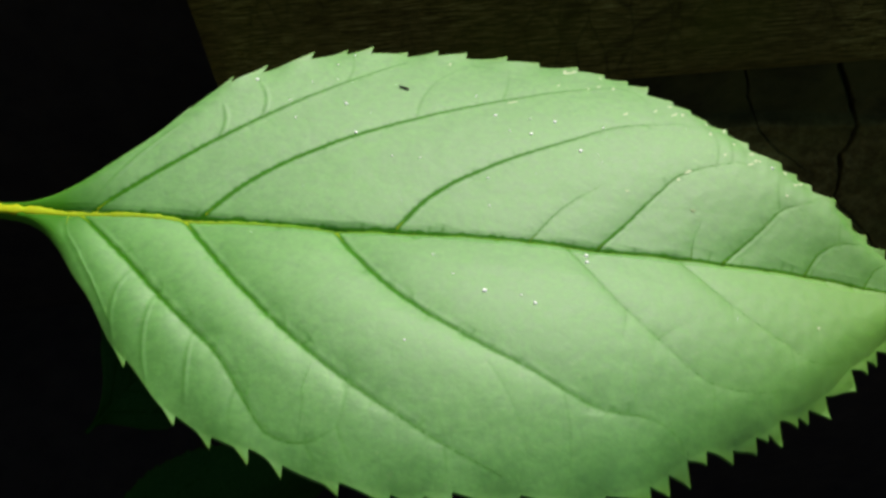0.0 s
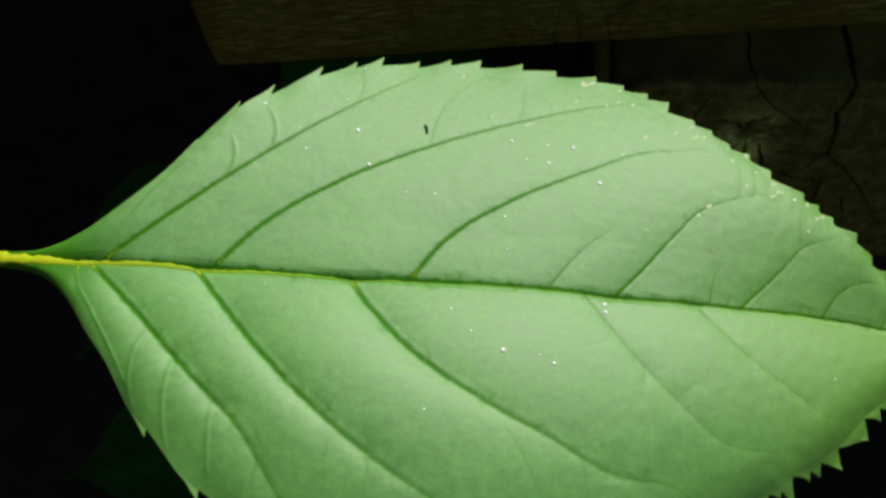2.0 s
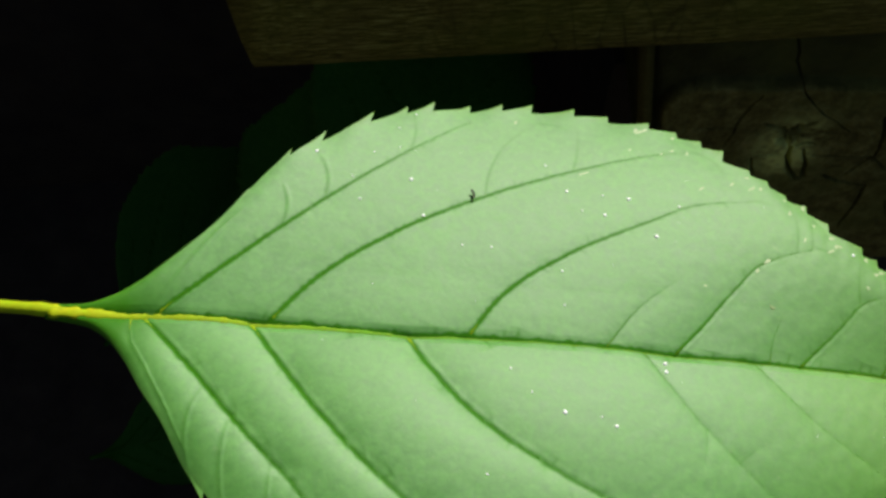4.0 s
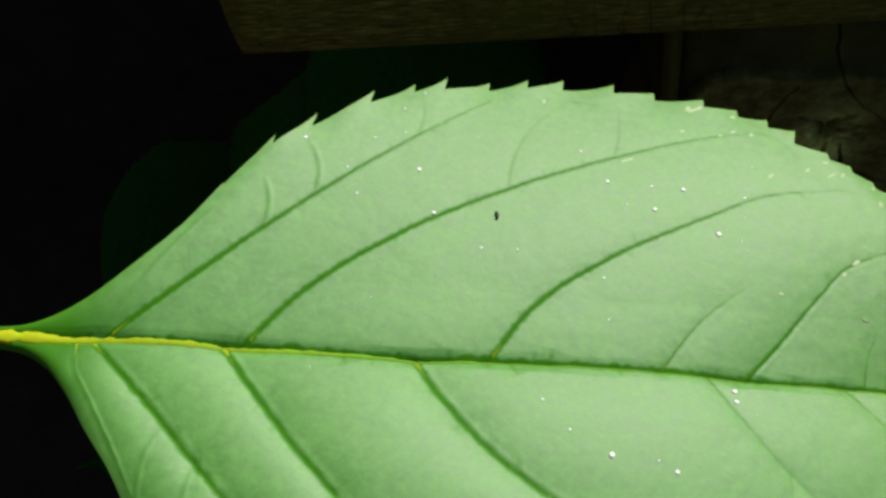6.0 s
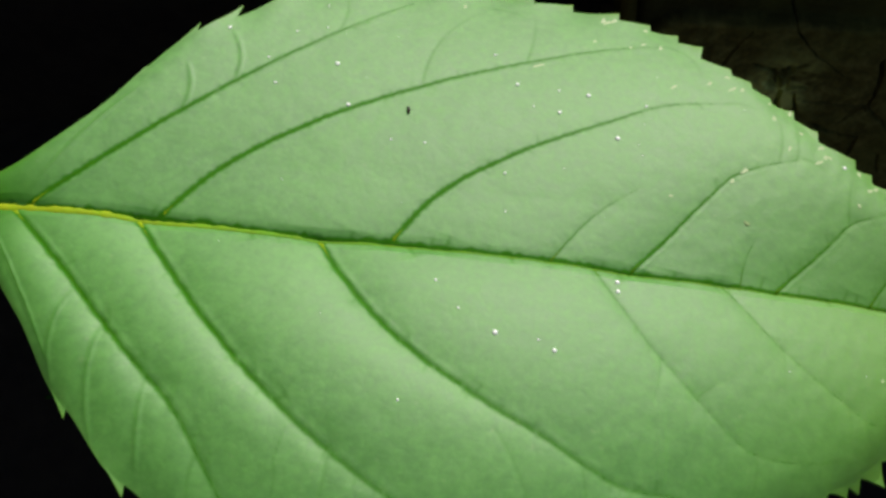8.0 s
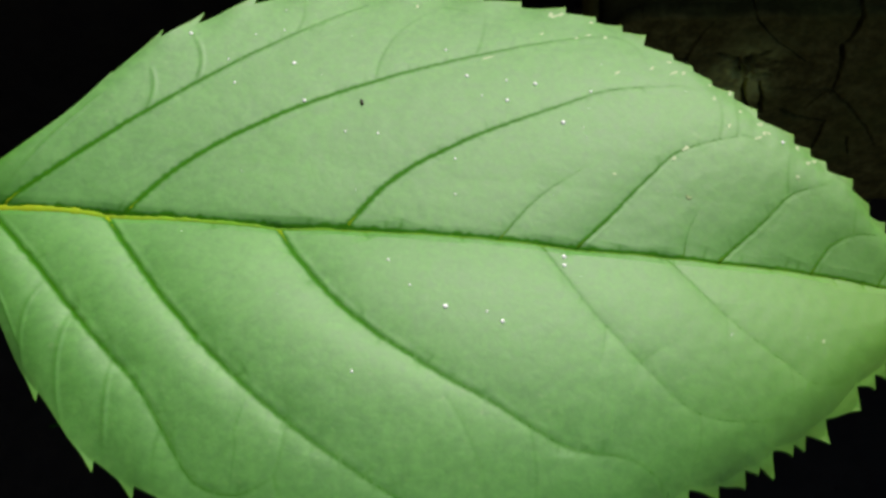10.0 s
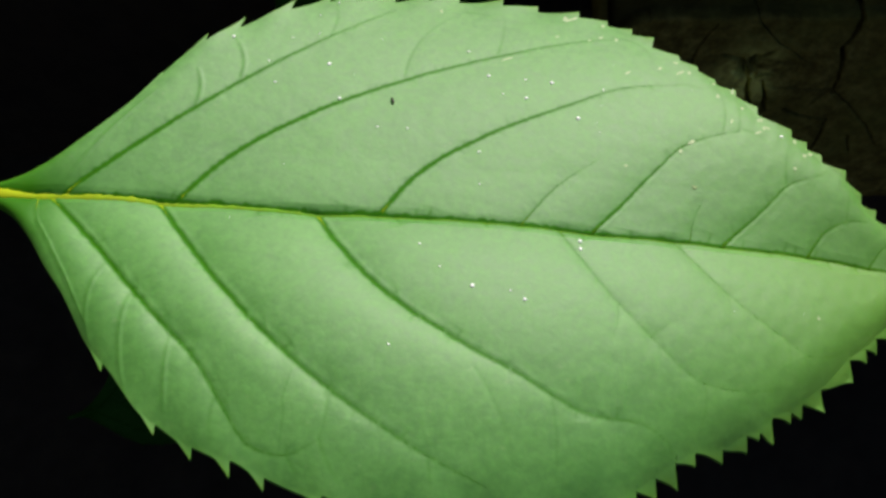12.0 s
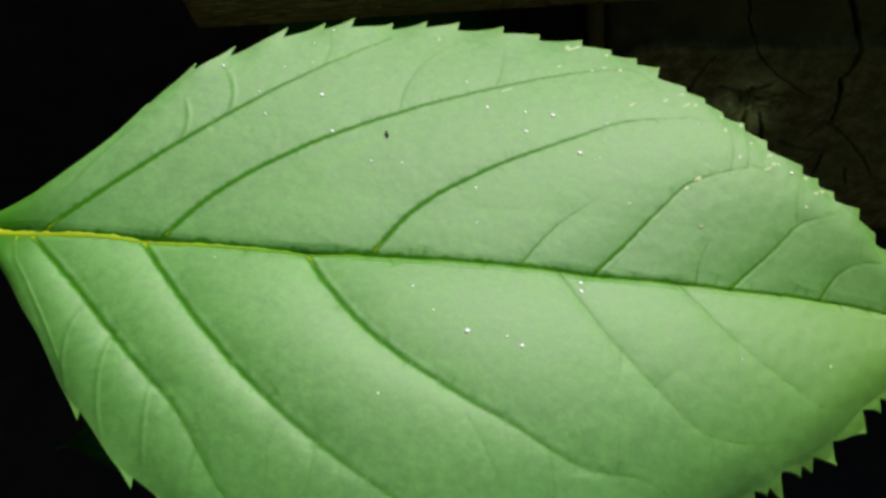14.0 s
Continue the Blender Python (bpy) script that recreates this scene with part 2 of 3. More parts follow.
# ---- the leaf's form, in millimetres: u along the midrib, v across it, h above its plane ----
# the margin at the feet of the teeth
UPPER = ((-14, 0.3), (-9.6, 0.7), (-6.2, 1.9), (-3, 4.0), (0, 6.8), (3, 10.0), (6.3, 14.0), (9, 18.2), (11.8, 22.5), (15.1, 26.3), (20, 30.4), (26.4, 35.0),
         (31.2, 37.6), (35.5, 38.7), (40.8, 39.7), (46.1, 40.8), (50.5, 41.3), (56.8, 41.4), (63.3, 40.9), (68.8, 40.0), (73.8, 38.6), (77.4, 36.4), (79.6, 33.9),
         (83.9, 30.8), (86.3, 28.9), (88.6, 26.7), (91.3, 24.5), (93.9, 21.3), (98.3, 18.1), (100.7, 16.4), (102.8, 14.2), (106.1, 11.7), (108.7, 8.5), (112, 6.0),
         (117, 2.8), (121.5, 0.1))
LOWER = ((-14, -1.5), (-9, -2.1), (-6.1, -3.4), (-3.3, -6.0), (0.3, -10.7), (3.3, -14.3), (7.7, -20.6), (11.1, -24.0), (15.6, -28.7), (18.4, -30.6), (23.3, -33.0),
         (27.7, -34.2), (32.1, -35.9), (38.5, -37.3), (44.2, -37.9), (48.2, -37.7), (51.7, -37.1), (60.0, -36.4), (66.6, -35.8), (70.3, -34.9), (75.6, -32.9),
         (78.2, -30.9), (80.7, -29.1), (83.5, -27.6), (86.8, -26.7), (89.5, -25.0), (91.9, -23.9), (93.4, -22.2), (96.5, -20.8), (98.1, -19.4), (101.1, -17.0),
         (104.7, -13.2), (107.5, -11.1), (109.3, -9.3), (112, -6.9), (117, -3.2), (121.5, -0.1))
# the tip of each tooth
UPPER_TIPS = ((9.6, 19.8), (14.7, 27.6), (19.3, 32.5), (26.0, 37.2), (31.1, 39.2), (35.2, 40.7), (40.9, 41.4), (45.9, 42.3), (50.8, 43.2), (57.5, 43.1), (63.0, 42.4),
              (69.3, 41.2), (73.7, 39.8), (77.3, 37.7), (80.3, 34.9), (83.6, 31.5), (86.2, 29.6), (88.5, 27.2), (91.4, 25.2), (94.1, 22.0), (98.7, 18.6), (100.9, 17.0),
              (102.8, 15.0), (106.2, 12.7), (108.4, 9.6), (110.6, 7.9), (113.2, 6.0), (116.0, 4.1), (118.6, 2.5))
LOWER_TIPS = ((10.4, -24.8), (18.0, -31.9), (22.7, -34.3), (27.5, -36.2), (31.5, -37.3), (38.2, -38.8), (44.3, -39.8), (48.2, -39.8), (51.6, -39.6), (59.5, -38.4),
              (66.5, -37.3), (70.1, -36.7), (75.8, -34.3), (78.5, -32.6), (81.2, -31.2), (83.1, -29.0), (87.1, -27.9), (90.3, -26.2), (91.7, -24.9), (94.0, -24.1),
              (96.3, -22.0), (98.0, -20.8), (101.2, -19.2), (105.4, -14.8), (107.6, -12.4), (109.4, -10.6), (112.4, -8.2), (115.5, -5.8), (118.3, -3.2))
SPINE = ((-16, -0.7), (-5, -0.6), (0, -0.1), (15, -0.3), (33.4, -0.6), (42, -0.1), (60, 0.0), (70, -0.1), (88, 0.2), (100, 0.5), (110, 0.1), (122, 0.0))
# strength, and a few spots through which each vein sweeps
UPPER_VEINS = ((1.0, (0.1, 0.1), (6.5, 5.8), (15.3, 14.3), (23.4, 22.1), (31, 29.1), (41, 37.6)),
               (1.0, (14.8, -0.2), (20.7, 6.8), (29.9, 14.4), (43.1, 22.6), (58.1, 29.7), (69.5, 33.9), (75.5, 35.3)),
               (1.0, (41.4, 0.1), (46.2, 6.7), (54.7, 13.5), (65.9, 19.8), (75.3, 24.3), (82, 25.4)),
               (0.34, (60.1, 0.0), (62.8, 3.7), (65.2, 6.6), (70.7, 11.1)),
               (0.9, (69.6, -0.1), (74.1, 4.9), (79.3, 11.1), (82.5, 14.4), (86.3, 16.3), (90.6, 17.7)),
               (0.16, (83.1, 0.3), (83.8, 3.8), (85.3, 7.0)),
               (0.8, (87.6, 0.3), (94.8, 7.4), (97.2, 10.0), (101.5, 11.8)),
               (0.6, (99.9, 0.5), (103.1, 4.6), (105.6, 5.9), (108.8, 6.3)),
               (0.35, (109, 0.2), (111, 3.0), (112.8, 4.2)))
LOWER_VEINS = ((0.32, (-3, -1.0), (-2.3, -3.9), (0, -7.3), (2.9, -11.6), (7.2, -18.4)),
               (1.0, (-1.7, -0.5), (5.1, -6.6), (14.1, -15.8), (22.4, -23.8), (26.2, -29.0), (29.3, -32.4), (33.8, -33.1), (37.1, -31.3)),
               (1.0, (12.6, -0.5), (17.6, -6.6), (26.1, -16.0), (34.9, -23.5), (43.6, -29.0), (51.3, -32.8), (57, -34.8)),
               (1.0, (33.4, -0.6), (36.4, -5.0), (43, -12.0), (51.4, -17.4), (60.2, -21.7), (68.2, -25.4), (76.7, -26.3), (78.9, -27.4)),
               (0.32, (65.2, -0.1), (71, -8.9), (76.6, -15.0), (83.6, -20.1), (86.2, -20.4), (91.6, -19.9)),
               (0.25, (80.8, 0.0), (84.3, -4.2), (87.6, -7.8), (95, -13.1), (97.7, -14.6), (100.5, -14.3)))
# side branches: both ends and the sideways bow
UPPER_BRANCHES = ((43.2, 23.0, 51.8, 38.9, 2.2), (56.5, 29.6, 57.6, 38.2, -0.3), (0.0, 1.0, 9.6, 16.2, 0.6), (14.9, 14.2, 14.3, 20.8, -0.8),
                  (20.2, 19.0, 18.6, 27.2, -1.1), (90.6, 17.7, 91.0, 24.2, -0.3), (97, 10.1, 98, 17.0, 0.4), (105.6, 5.9, 106.6, 11.0, 0.2),
                  (88.2, 17.0, 88.6, 25.4, -0.6), (31.8, 29.8, 31.6, 38.4, -0.8), (51.8, 38.9, 56.4, 37.6, 0.5), (101.5, 11.8, 103.2, 13.2, -0.2),
                  (91.4, 18.0, 94.6, 16.4, 0.3), (75.5, 35.3, 79.4, 30.2, 1.2), (82, 25.4, 86.4, 25.0, 0.5))
LOWER_BRANCHES = ((37.6, -26.2, 37.1, -31.3, 0.2), (37.1, -31.2, 40.3, -36.2, -0.3), (64, -23.7, 65.2, -33.6, 0.3),
                  (54.6, -21.4, 60.0, -33.2, 0.8), (12.1, -13.8, 13.9, -27.0, -1.1), (17.9, -20.0, 18.8, -29.2, -0.2), (8.2, -9.8, 8.3, -21.0, -1.4),
                  (76.7, -15.0, 81.3, -11.6, 0.1), (72.6, -11.2, 71.4, -16.4, 0.3), (83.6, -20.1, 82.8, -26.2, 0.5), (87.6, -7.8, 87.2, -11.8, 0.1),
                  (95, -13.1, 95.0, -17.4, 0.3), (100.5, -14.3, 104.2, -12.0, -0.3), (49.6, -31.9, 50.4, -36.2, 0.2), (78.9, -27.4, 80.2, -29.8, 0.1),
                  (91.6, -19.9, 95.6, -19.0, 0.2), (33.4, -33.1, 35.2, -36.0, 0.2), (24.6, -26.6, 24.8, -32.4, -0.5))


CUSHION, GROOVE = 1.50, 0.22


def spine(u):
    return smooth_line(SPINE, u)


def lie(u, v):
    """The blade's broad form: arched along its length and a little folded along the midrib."""
    fold = np.sqrt(((v - spine(u)) / 30) ** 2 + 0.004)
    u, v = np.asarray(u) / 50, np.asarray(v) / 30
    return (0.341 + 4.052 * u + 3.709 * v - 0.008 * u * u - 11.995 * u * v - 4.157 * v * v - 0.767 * u**3 + 8.028 * u * u * v
            + 2.365 * u * v * v + 0.724 * v**3 - 2.870 * u * u * v * v - 0.955 * u**3 * v + fold * (5.561 - 4.189 * u + 3.404 * u * u))


def bow(p0, p1, p2, p3, n):
    s = np.linspace(0, 1, n)[:, None]
    return (1 - s) ** 3 * p0 + 3 * (1 - s) ** 2 * s * p1 + 3 * (1 - s) * s**2 * p2 + s**3 * p3


def vein_line(vein, n=56):
    """A smooth sweep through the vein's spots, with the small kinks of a real vein."""
    k = np.array(vein[1:], float)
    k[0, 1] = float(spine(k[0, 0]))
    gap = np.r_[0, np.cumsum(np.linalg.norm(np.diff(k, axis=0), axis=1))]
    slope = np.stack([np.gradient(k[:, 0], gap), np.gradient(k[:, 1], gap)], -1)
    far = np.linspace(0, gap[-1], n)
    i = np.clip(np.searchsorted(gap, far) - 1, 0, len(gap) - 2)
    h = (gap[i + 1] - gap[i])[:, None]
    s = (far - gap[i])[:, None] / h
    line = ((2 * s**3 - 3 * s**2 + 1) * k[i] + (s**3 - 2 * s**2 + s) * h * slope[i]
            + (3 * s**2 - 2 * s**3) * k[i + 1] + (s**3 - s**2) * h * slope[i + 1])
    sway = (np.sin(far * 0.75 + k[0, 0]) * 0.03 + np.sin(far * 2.6 + 2.3 * k[0, 0]) * 0.03) * np.sin(far / gap[-1] * math.pi) ** 0.5
    across = np.gradient(line, axis=0)
    across = np.stack([-across[:, 1], across[:, 0]], -1) / np.linalg.norm(across, axis=1)[:, None]
    return line + across * sway[:, None]


def branch_line(b, n=14):
    p0, p3 = np.array(b[:2]), np.array(b[2:4])
    side = np.array((-(p3 - p0)[1], (p3 - p0)[0])) / np.linalg.norm(p3 - p0) * b[4] * 1.33
    return bow(p0, p0 + (p3 - p0) / 3 + side, p0 + (p3 - p0) * 2 / 3 + side, p3, n)


SIDE_VEINS = [(vein_line(v), v[0]) for v in UPPER_VEINS + LOWER_VEINS]


def veinlets():
    """Short irregular spurs along the midrib and the side veins, and faint rungs between neighbouring veins."""
    rng = random.Random(11)
    rows = []
    u = 14.0
    while u < 108:
        v = float(spine(u))
        side = rng.choice((1, 1, -1))
        long = rng.uniform(0.2, 1.3)
        rows.append((np.array(((u, v), (u + long * rng.uniform(0.1, 0.7), v + side * (0.5 + long)))), rng.uniform(0.22, 0.55)))
        u += rng.uniform(1.2, 5.5)
    for line, strength in SIDE_VEINS:
        k = rng.uniform(3, 6)
        while k < len(line) - 4:
            i = int(k)
            way = line[i + 1] - line[i]
            way /= np.linalg.norm(way)
            side = rng.choice((1, -1)) * np.array((-way[1], way[0]))
            rows.append((np.stack([line[i], line[i] + side * rng.uniform(0.4, 1.5) + way * rng.uniform(0.1, 0.8)]), strength * rng.uniform(0.10, 0.26)))
            k += rng.uniform(1.2, 5.0)
    strong = [[line for line, power in half if power > 0.4] for half in (SIDE_VEINS[:len(UPPER_VEINS)], SIDE_VEINS[len(UPPER_VEINS):])]
    for half in strong:
        for one, two in zip(half, half[1:]):
            for k in range(6):
                a = one[int(rng.uniform(0.25, 0.95) * (len(one) - 1))]
                b = two[int(np.argmin(((two - a) ** 2).sum(1)))]
                b = a + (b - a) * rng.uniform(0.35, 1.0)
                if np.linalg.norm(b - a) > 2:
                    rows.append((branch_line((*a, *b, rng.uniform(-0.9, 0.9)), 6), rng.uniform(0.012, 0.03)))
    return rows


BRANCH_VEINS = [(branch_line(b), 0.20) for b in UPPER_BRANCHES] + [(branch_line(b), 0.10 if b[0] > 50 else 0.17) for b in LOWER_BRANCHES] + veinlets()


# the fine veins near the foot stand up from the skin
RAISED = [(branch_line(b), 1.0) for b in UPPER_BRANCHES[2:5]] + [(branch_line(b), 1.0) for b in LOWER_BRANCHES[4:7]] + [(SIDE_VEINS[len(UPPER_VEINS)][0], 1.2)]


def lean(u):
    """How far the teeth lean towards the tip, for each millimetre that they stand out."""
    return np.interp(u, (60, 85), (0.35, 0.60))


def tooth_row(tips, margin):
    """Where each tooth's tip stands before it leans forwards, and how far it stands out from the margin."""
    rows = []
    for u, v in tips:
        out = abs(v) - abs(float(smooth_line(margin, u)))
        out = max(out, 0.3) + (0.3 if u > 80 and v > 0 else 0.1)
        rows.append((u - float(lean(u)) * out, out))
    return rows


UPPER_TEETH, LOWER_TEETH = tooth_row(UPPER_TIPS, UPPER), tooth_row(LOWER_TIPS, LOWER)


def teeth(u, row):
    """How far the saw teeth stand out at u: a slow rise to each tip, then a sharp fall. Those near the foot are narrow spikes, those near the tip broad."""
    out, start = np.zeros_like(u), row[0][0] - 5
    for tip, amount in row:
        rise = np.clip((u - start - 0.3) / (tip - start - 0.3), 0, 1)
        fall = np.clip((tip + 0.46 - u) / 0.46, 0, 1)
        narrow = float(np.clip((58 - tip) / 30, 0, 1)) * (1.0 if row is LOWER_TEETH else 0.45)
        shape = (1 - narrow) * (0.8 * rise ** (0.9 if row is LOWER_TEETH else 1.25) + 0.2 * rise**5) + narrow * (0.30 * rise**2 + 0.70 * np.clip(1 - (tip - u) / 1.5, 0, 1) ** 1.3)
        inside = (u > start) & (u <= tip + 0.46)
        out = np.where(inside, np.maximum(out, amount * np.where(u <= tip, shape, fall)), out)
        start = tip
    return out


def nearness(p, line):
    """Distance of the points p from a line, and how far along it the nearest spot lies."""
    best, where = np.full(len(p), 1e9), np.zeros(len(p))
    for k in range(len(line) - 1):
        a, way = line[k], line[k + 1] - line[k]
        s = np.clip(((p - a) @ way) / (way @ way), 0, 1)
        d = ((p - a - s[:, None] * way) ** 2).sum(1)
        near = d < best
        best[near], where[near] = d[near], (k + s[near]) / (len(line) - 1)
    return np.sqrt(best), where


def relief(u, v):
    """The height of the cushions between the veins less the grooves in which they lie, and how much vein colour,
    painted shade at midrib and foot included, lies at each spot.
    """
    p = np.stack([u.ravel(), v.ravel()], -1)
    cushion, groove, vein = np.ones(len(p)), np.zeros(len(p)), np.zeros(len(p))
    for line, strength in RAISED:
        d, where = nearness(p, line)
        groove -= 0.46 * strength * np.sin(np.clip(where, 0.0, 1.0) * math.pi) ** 0.5 * np.exp(-((d / 0.30) ** 2))
    for line, strength in SIDE_VEINS + BRANCH_VEINS:
        reach = 13 if strength > 0.35 else 5
        low, high = line.min(0) - reach, line.max(0) + reach
        some = np.flatnonzero(((p > low) & (p < high)).all(1))
        if not len(some):
            continue
        d, where = nearness(p[some], line)
        fade = strength * np.clip(1.02 - where, 0, 1) ** 0.7
        near = np.clip(1 - (d / reach) ** 2, 0, 1) ** 2
        # each panel rises slowly from the vein behind it and ends in a short shoulder at the vein before it
        spot = np.stack([np.interp(where, np.linspace(0, 1, len(line)), line[:, k]) for k in (0, 1)], -1)
        way = np.gradient(line, axis=0)[np.clip((where * (len(line) - 1)).astype(int), 0, len(line) - 1)]
        side = np.stack([np.abs(way[:, 1]), -way[:, 0] * np.sign(way[:, 1])], -1) / np.linalg.norm(way, axis=1)[:, None]
        ahead = np.clip(0.5 + 0.7 * ((p[some] - spot) * side).sum(1) / (d + 0.3), 0, 1) if len(line) > 40 else np.full(len(some), 0.5)
        across = (p[some, 1] - spine(p[some, 0])) * np.sign(line[-1, 1])
        near = near * np.clip(1 + across / 1.2, 0, 1)
        deep = np.where(p[some, 1] > spine(p[some, 0]), 0.24, 0.42)
        cushion[some] *= 1 - fade * near * deep * (ahead * np.exp(-d / (0.8 + 5.0 * strength)) + (1 - ahead) * np.exp(-d / (0.8 + 2.0 * strength)))
        rough_edge = 1 + 0.22 * np.sin(where * len(line) * 1.9 + 2.5 * np.sin(where * 31)) * np.sin(p[some, 0] * 2.9 + p[some, 1] * 3.7)
        slim = np.interp(line[0, 0], (40, 70), (1.0, 0.35))
        # a thin raised welt runs along the tip side of each vein
        groove[some] -= 0.20 * fade * (ahead if len(line) > 40 else 0.0) * np.exp(-(((d - 0.62) / 0.28) ** 2))
        groove[some] += 0.07 * fade * np.exp(-((d / (0.26 + 0.20 * strength)) ** 2))
        vein[some] = np.maximum(vein[some], np.clip(1.15 * fade**0.8, 0, 0.95) * np.exp(-((d / (0.20 + 0.25 * fade**1.3 * slim) / rough_edge) ** 4)))
    d = np.abs(p[:, 1] - spine(p[:, 0]))
    rib = np.clip((124 - p[:, 0]) / 100, 0.35, 1)
    cushion *= 1 - np.where(p[:, 1] > spine(p[:, 0]), 0.30, 0.28) * np.interp(p[:, 0], (50, 100), (1, 0.55)) * rib * np.exp(-d / 1.8)
    thick = np.interp(p[:, 0], (0, 40, 115), (1.0, 0.85, 0.5))
    groove += 0.7 * rib * np.exp(-((d / (0.50 * thick)) ** 2))
    # painted shade: the ragged deep green on the midrib furrow's far wall, and the foot turned from the light
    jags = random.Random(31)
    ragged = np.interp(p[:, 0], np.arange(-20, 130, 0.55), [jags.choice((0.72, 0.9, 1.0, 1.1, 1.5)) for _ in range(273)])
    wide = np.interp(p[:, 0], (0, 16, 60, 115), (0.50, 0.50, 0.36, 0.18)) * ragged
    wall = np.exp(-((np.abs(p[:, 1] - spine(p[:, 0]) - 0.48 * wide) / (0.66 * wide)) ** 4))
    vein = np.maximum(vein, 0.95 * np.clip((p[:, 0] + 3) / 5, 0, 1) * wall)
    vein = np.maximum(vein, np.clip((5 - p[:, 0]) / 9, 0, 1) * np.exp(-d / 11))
    high = CUSHION * np.interp(p[:, 1], (-6, 8), (1.5, 0.85)) * (1 + 0.7 * np.exp(-(((p[:, 0] - 22) / 22) ** 2) - ((p[:, 1] + 20) / 13) ** 2))
    half = np.where(p[:, 1] > spine(p[:, 0]), smooth_line(UPPER, p[:, 0]), smooth_line(LOWER, p[:, 0])) - spine(p[:, 0])
    inner = 1 - np.clip(np.abs((p[:, 1] - spine(p[:, 0])) / half), 0, 1) ** 4
    return (high * (cushion - 0.42) * inner - GROOVE * groove).reshape(u.shape), vein.reshape(u.shape)


RIM = np.linspace(-16, 124, 281)
RIM_UP, RIM_LOW = (np.convolve(np.pad(smooth_line(edge, RIM), 10, mode="edge"), np.ones(21) / 21, "valid") for edge in (UPPER, LOWER))


def margin(u, v):
    """The lower margin, and both near the tip, roll downwards, and the margin waves a little."""
    above = v > spine(u)
    inside = np.where(above, np.interp(u, RIM, RIM_UP) - v, v - np.interp(u, RIM, RIM_LOW))
    roll = np.where(above, 0.4 * np.clip((u - 84) / 20, 0, 1), 0.33 * np.clip((u - 20) / 14, 0, 1) + 0.55 * np.clip((u - 70) / 16, 0, 1))
    wave = 0.20 * np.sin(u * 0.55 + 1.3 * np.sin(v * 0.21)) * np.clip(1 - inside / 5.0, 0, 1.2) ** 2
    return wave * np.clip((u + 4) / 14, 0, 1) - roll * np.clip((u - 2) / 8, 0, 1) * np.clip(1 - inside / 5.5, 0, 1.4) ** 2


def surface(u, v):
    return lie(u, v) + relief(u, v)[0] + margin(u, v)


def blade_mesh(name, mat, parent, columns, rows, label=""):
    """The blade: upper and lower skin and a rim between them."""
    u = np.linspace(-14.0, 121.4, columns)
    up_teeth, low_teeth = teeth(u, UPPER_TEETH), teeth(u, LOWER_TEETH)
    up, low = smooth_line(UPPER, u) + up_teeth, smooth_line(LOWER, u) - low_teeth
    w = np.linspace(-1, 1, rows)
    w = np.sign(w) * np.abs(w) ** 1.15
    mid = spine(u)[:, None]
    uu = np.repeat(u[:, None], rows, 1)
    vv = np.where(w > 0, mid + w * (up[:, None] - mid), mid - w * (low[:, None] - mid))
    uu = uu + lean(uu) * np.where(w > 0, up_teeth[:, None], low_teeth[:, None]) * np.abs(w) ** 22
    rise, vein = relief(uu, vv)
    hh = lie(uu, vv) + rise + margin(uu, vv)
    # small puckers where the blade thins towards the tip and the rim
    pucker = sum(np.sin(uu * a + vv * b + 1.7 * np.sin(uu * 0.31 + vv * 0.23 + c) + c) for a, b, c in ((1.9, 0.4, 0.3), (0.7, 1.6, 2.1), (2.6, -1.1, 4.0), (-1.3, 2.2, 1.0)))
    hh = hh + 0.013 * pucker * np.clip((uu - 55) / 45, 0.10, 1) * (0.35 + 0.65 * np.abs(w) ** 2)
    top = np.stack([uu, vv, hh], -1).reshape(-1, 3) / 1000
    under = np.stack([uu, vv, hh - 0.32], -1).reshape(-1, 3) / 1000
    n = len(top)
    i, j = np.meshgrid(np.arange(columns - 1), np.arange(rows - 1), indexing="ij")
    a = (i * rows + j).ravel()
    faces = np.stack([a, a + rows, a + rows + 1, a + 1], -1)
    back = faces[:, ::-1] + n
    edge = np.concatenate([np.arange(columns) * rows, (columns - 1) * rows + np.arange(1, rows),
                           np.arange(columns - 2, -1, -1) * rows + rows - 1, np.arange(rows - 2, 0, -1)])
    after = np.roll(edge, -1)
    rim = np.stack([edge, edge + n, after + n, after], -1)
    ob = link_mesh(name, np.concatenate([top, under]).tolist(), np.concatenate([faces, back, rim]).tolist(), mat, parent, label)
    # the yellower skin of the tooth tips and the rim, and a tint painted towards the tip for the sheen lost there
    tooth = np.where(w > 0, up_teeth[:, None], low_teeth[:, None])
    inward = (1 - np.abs(w)) * np.where(w > 0, up[:, None] - mid, mid - low[:, None])
    pale = np.clip(0.42 * np.exp(-inward / 0.35) + np.clip(0.9 * tooth - 0.35, 0, 1) * np.exp(-inward / 0.9) + np.where(w > 0, 0.5, 0.95) * np.clip((uu - 70) / 42, 0, 1) ** 1.3, 0, 0.95)
    ob.data.attributes.new("rim", "FLOAT", "POINT").data.foreach_set("value", np.tile(pale.ravel(), 2))
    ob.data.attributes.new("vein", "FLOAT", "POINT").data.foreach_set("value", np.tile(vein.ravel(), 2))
    return ob


def on_blade(line, lift):
    u, v = line[:, 0], line[:, 1]
    return np.stack([u, v, surface(u, v) + lift], -1) / 1000


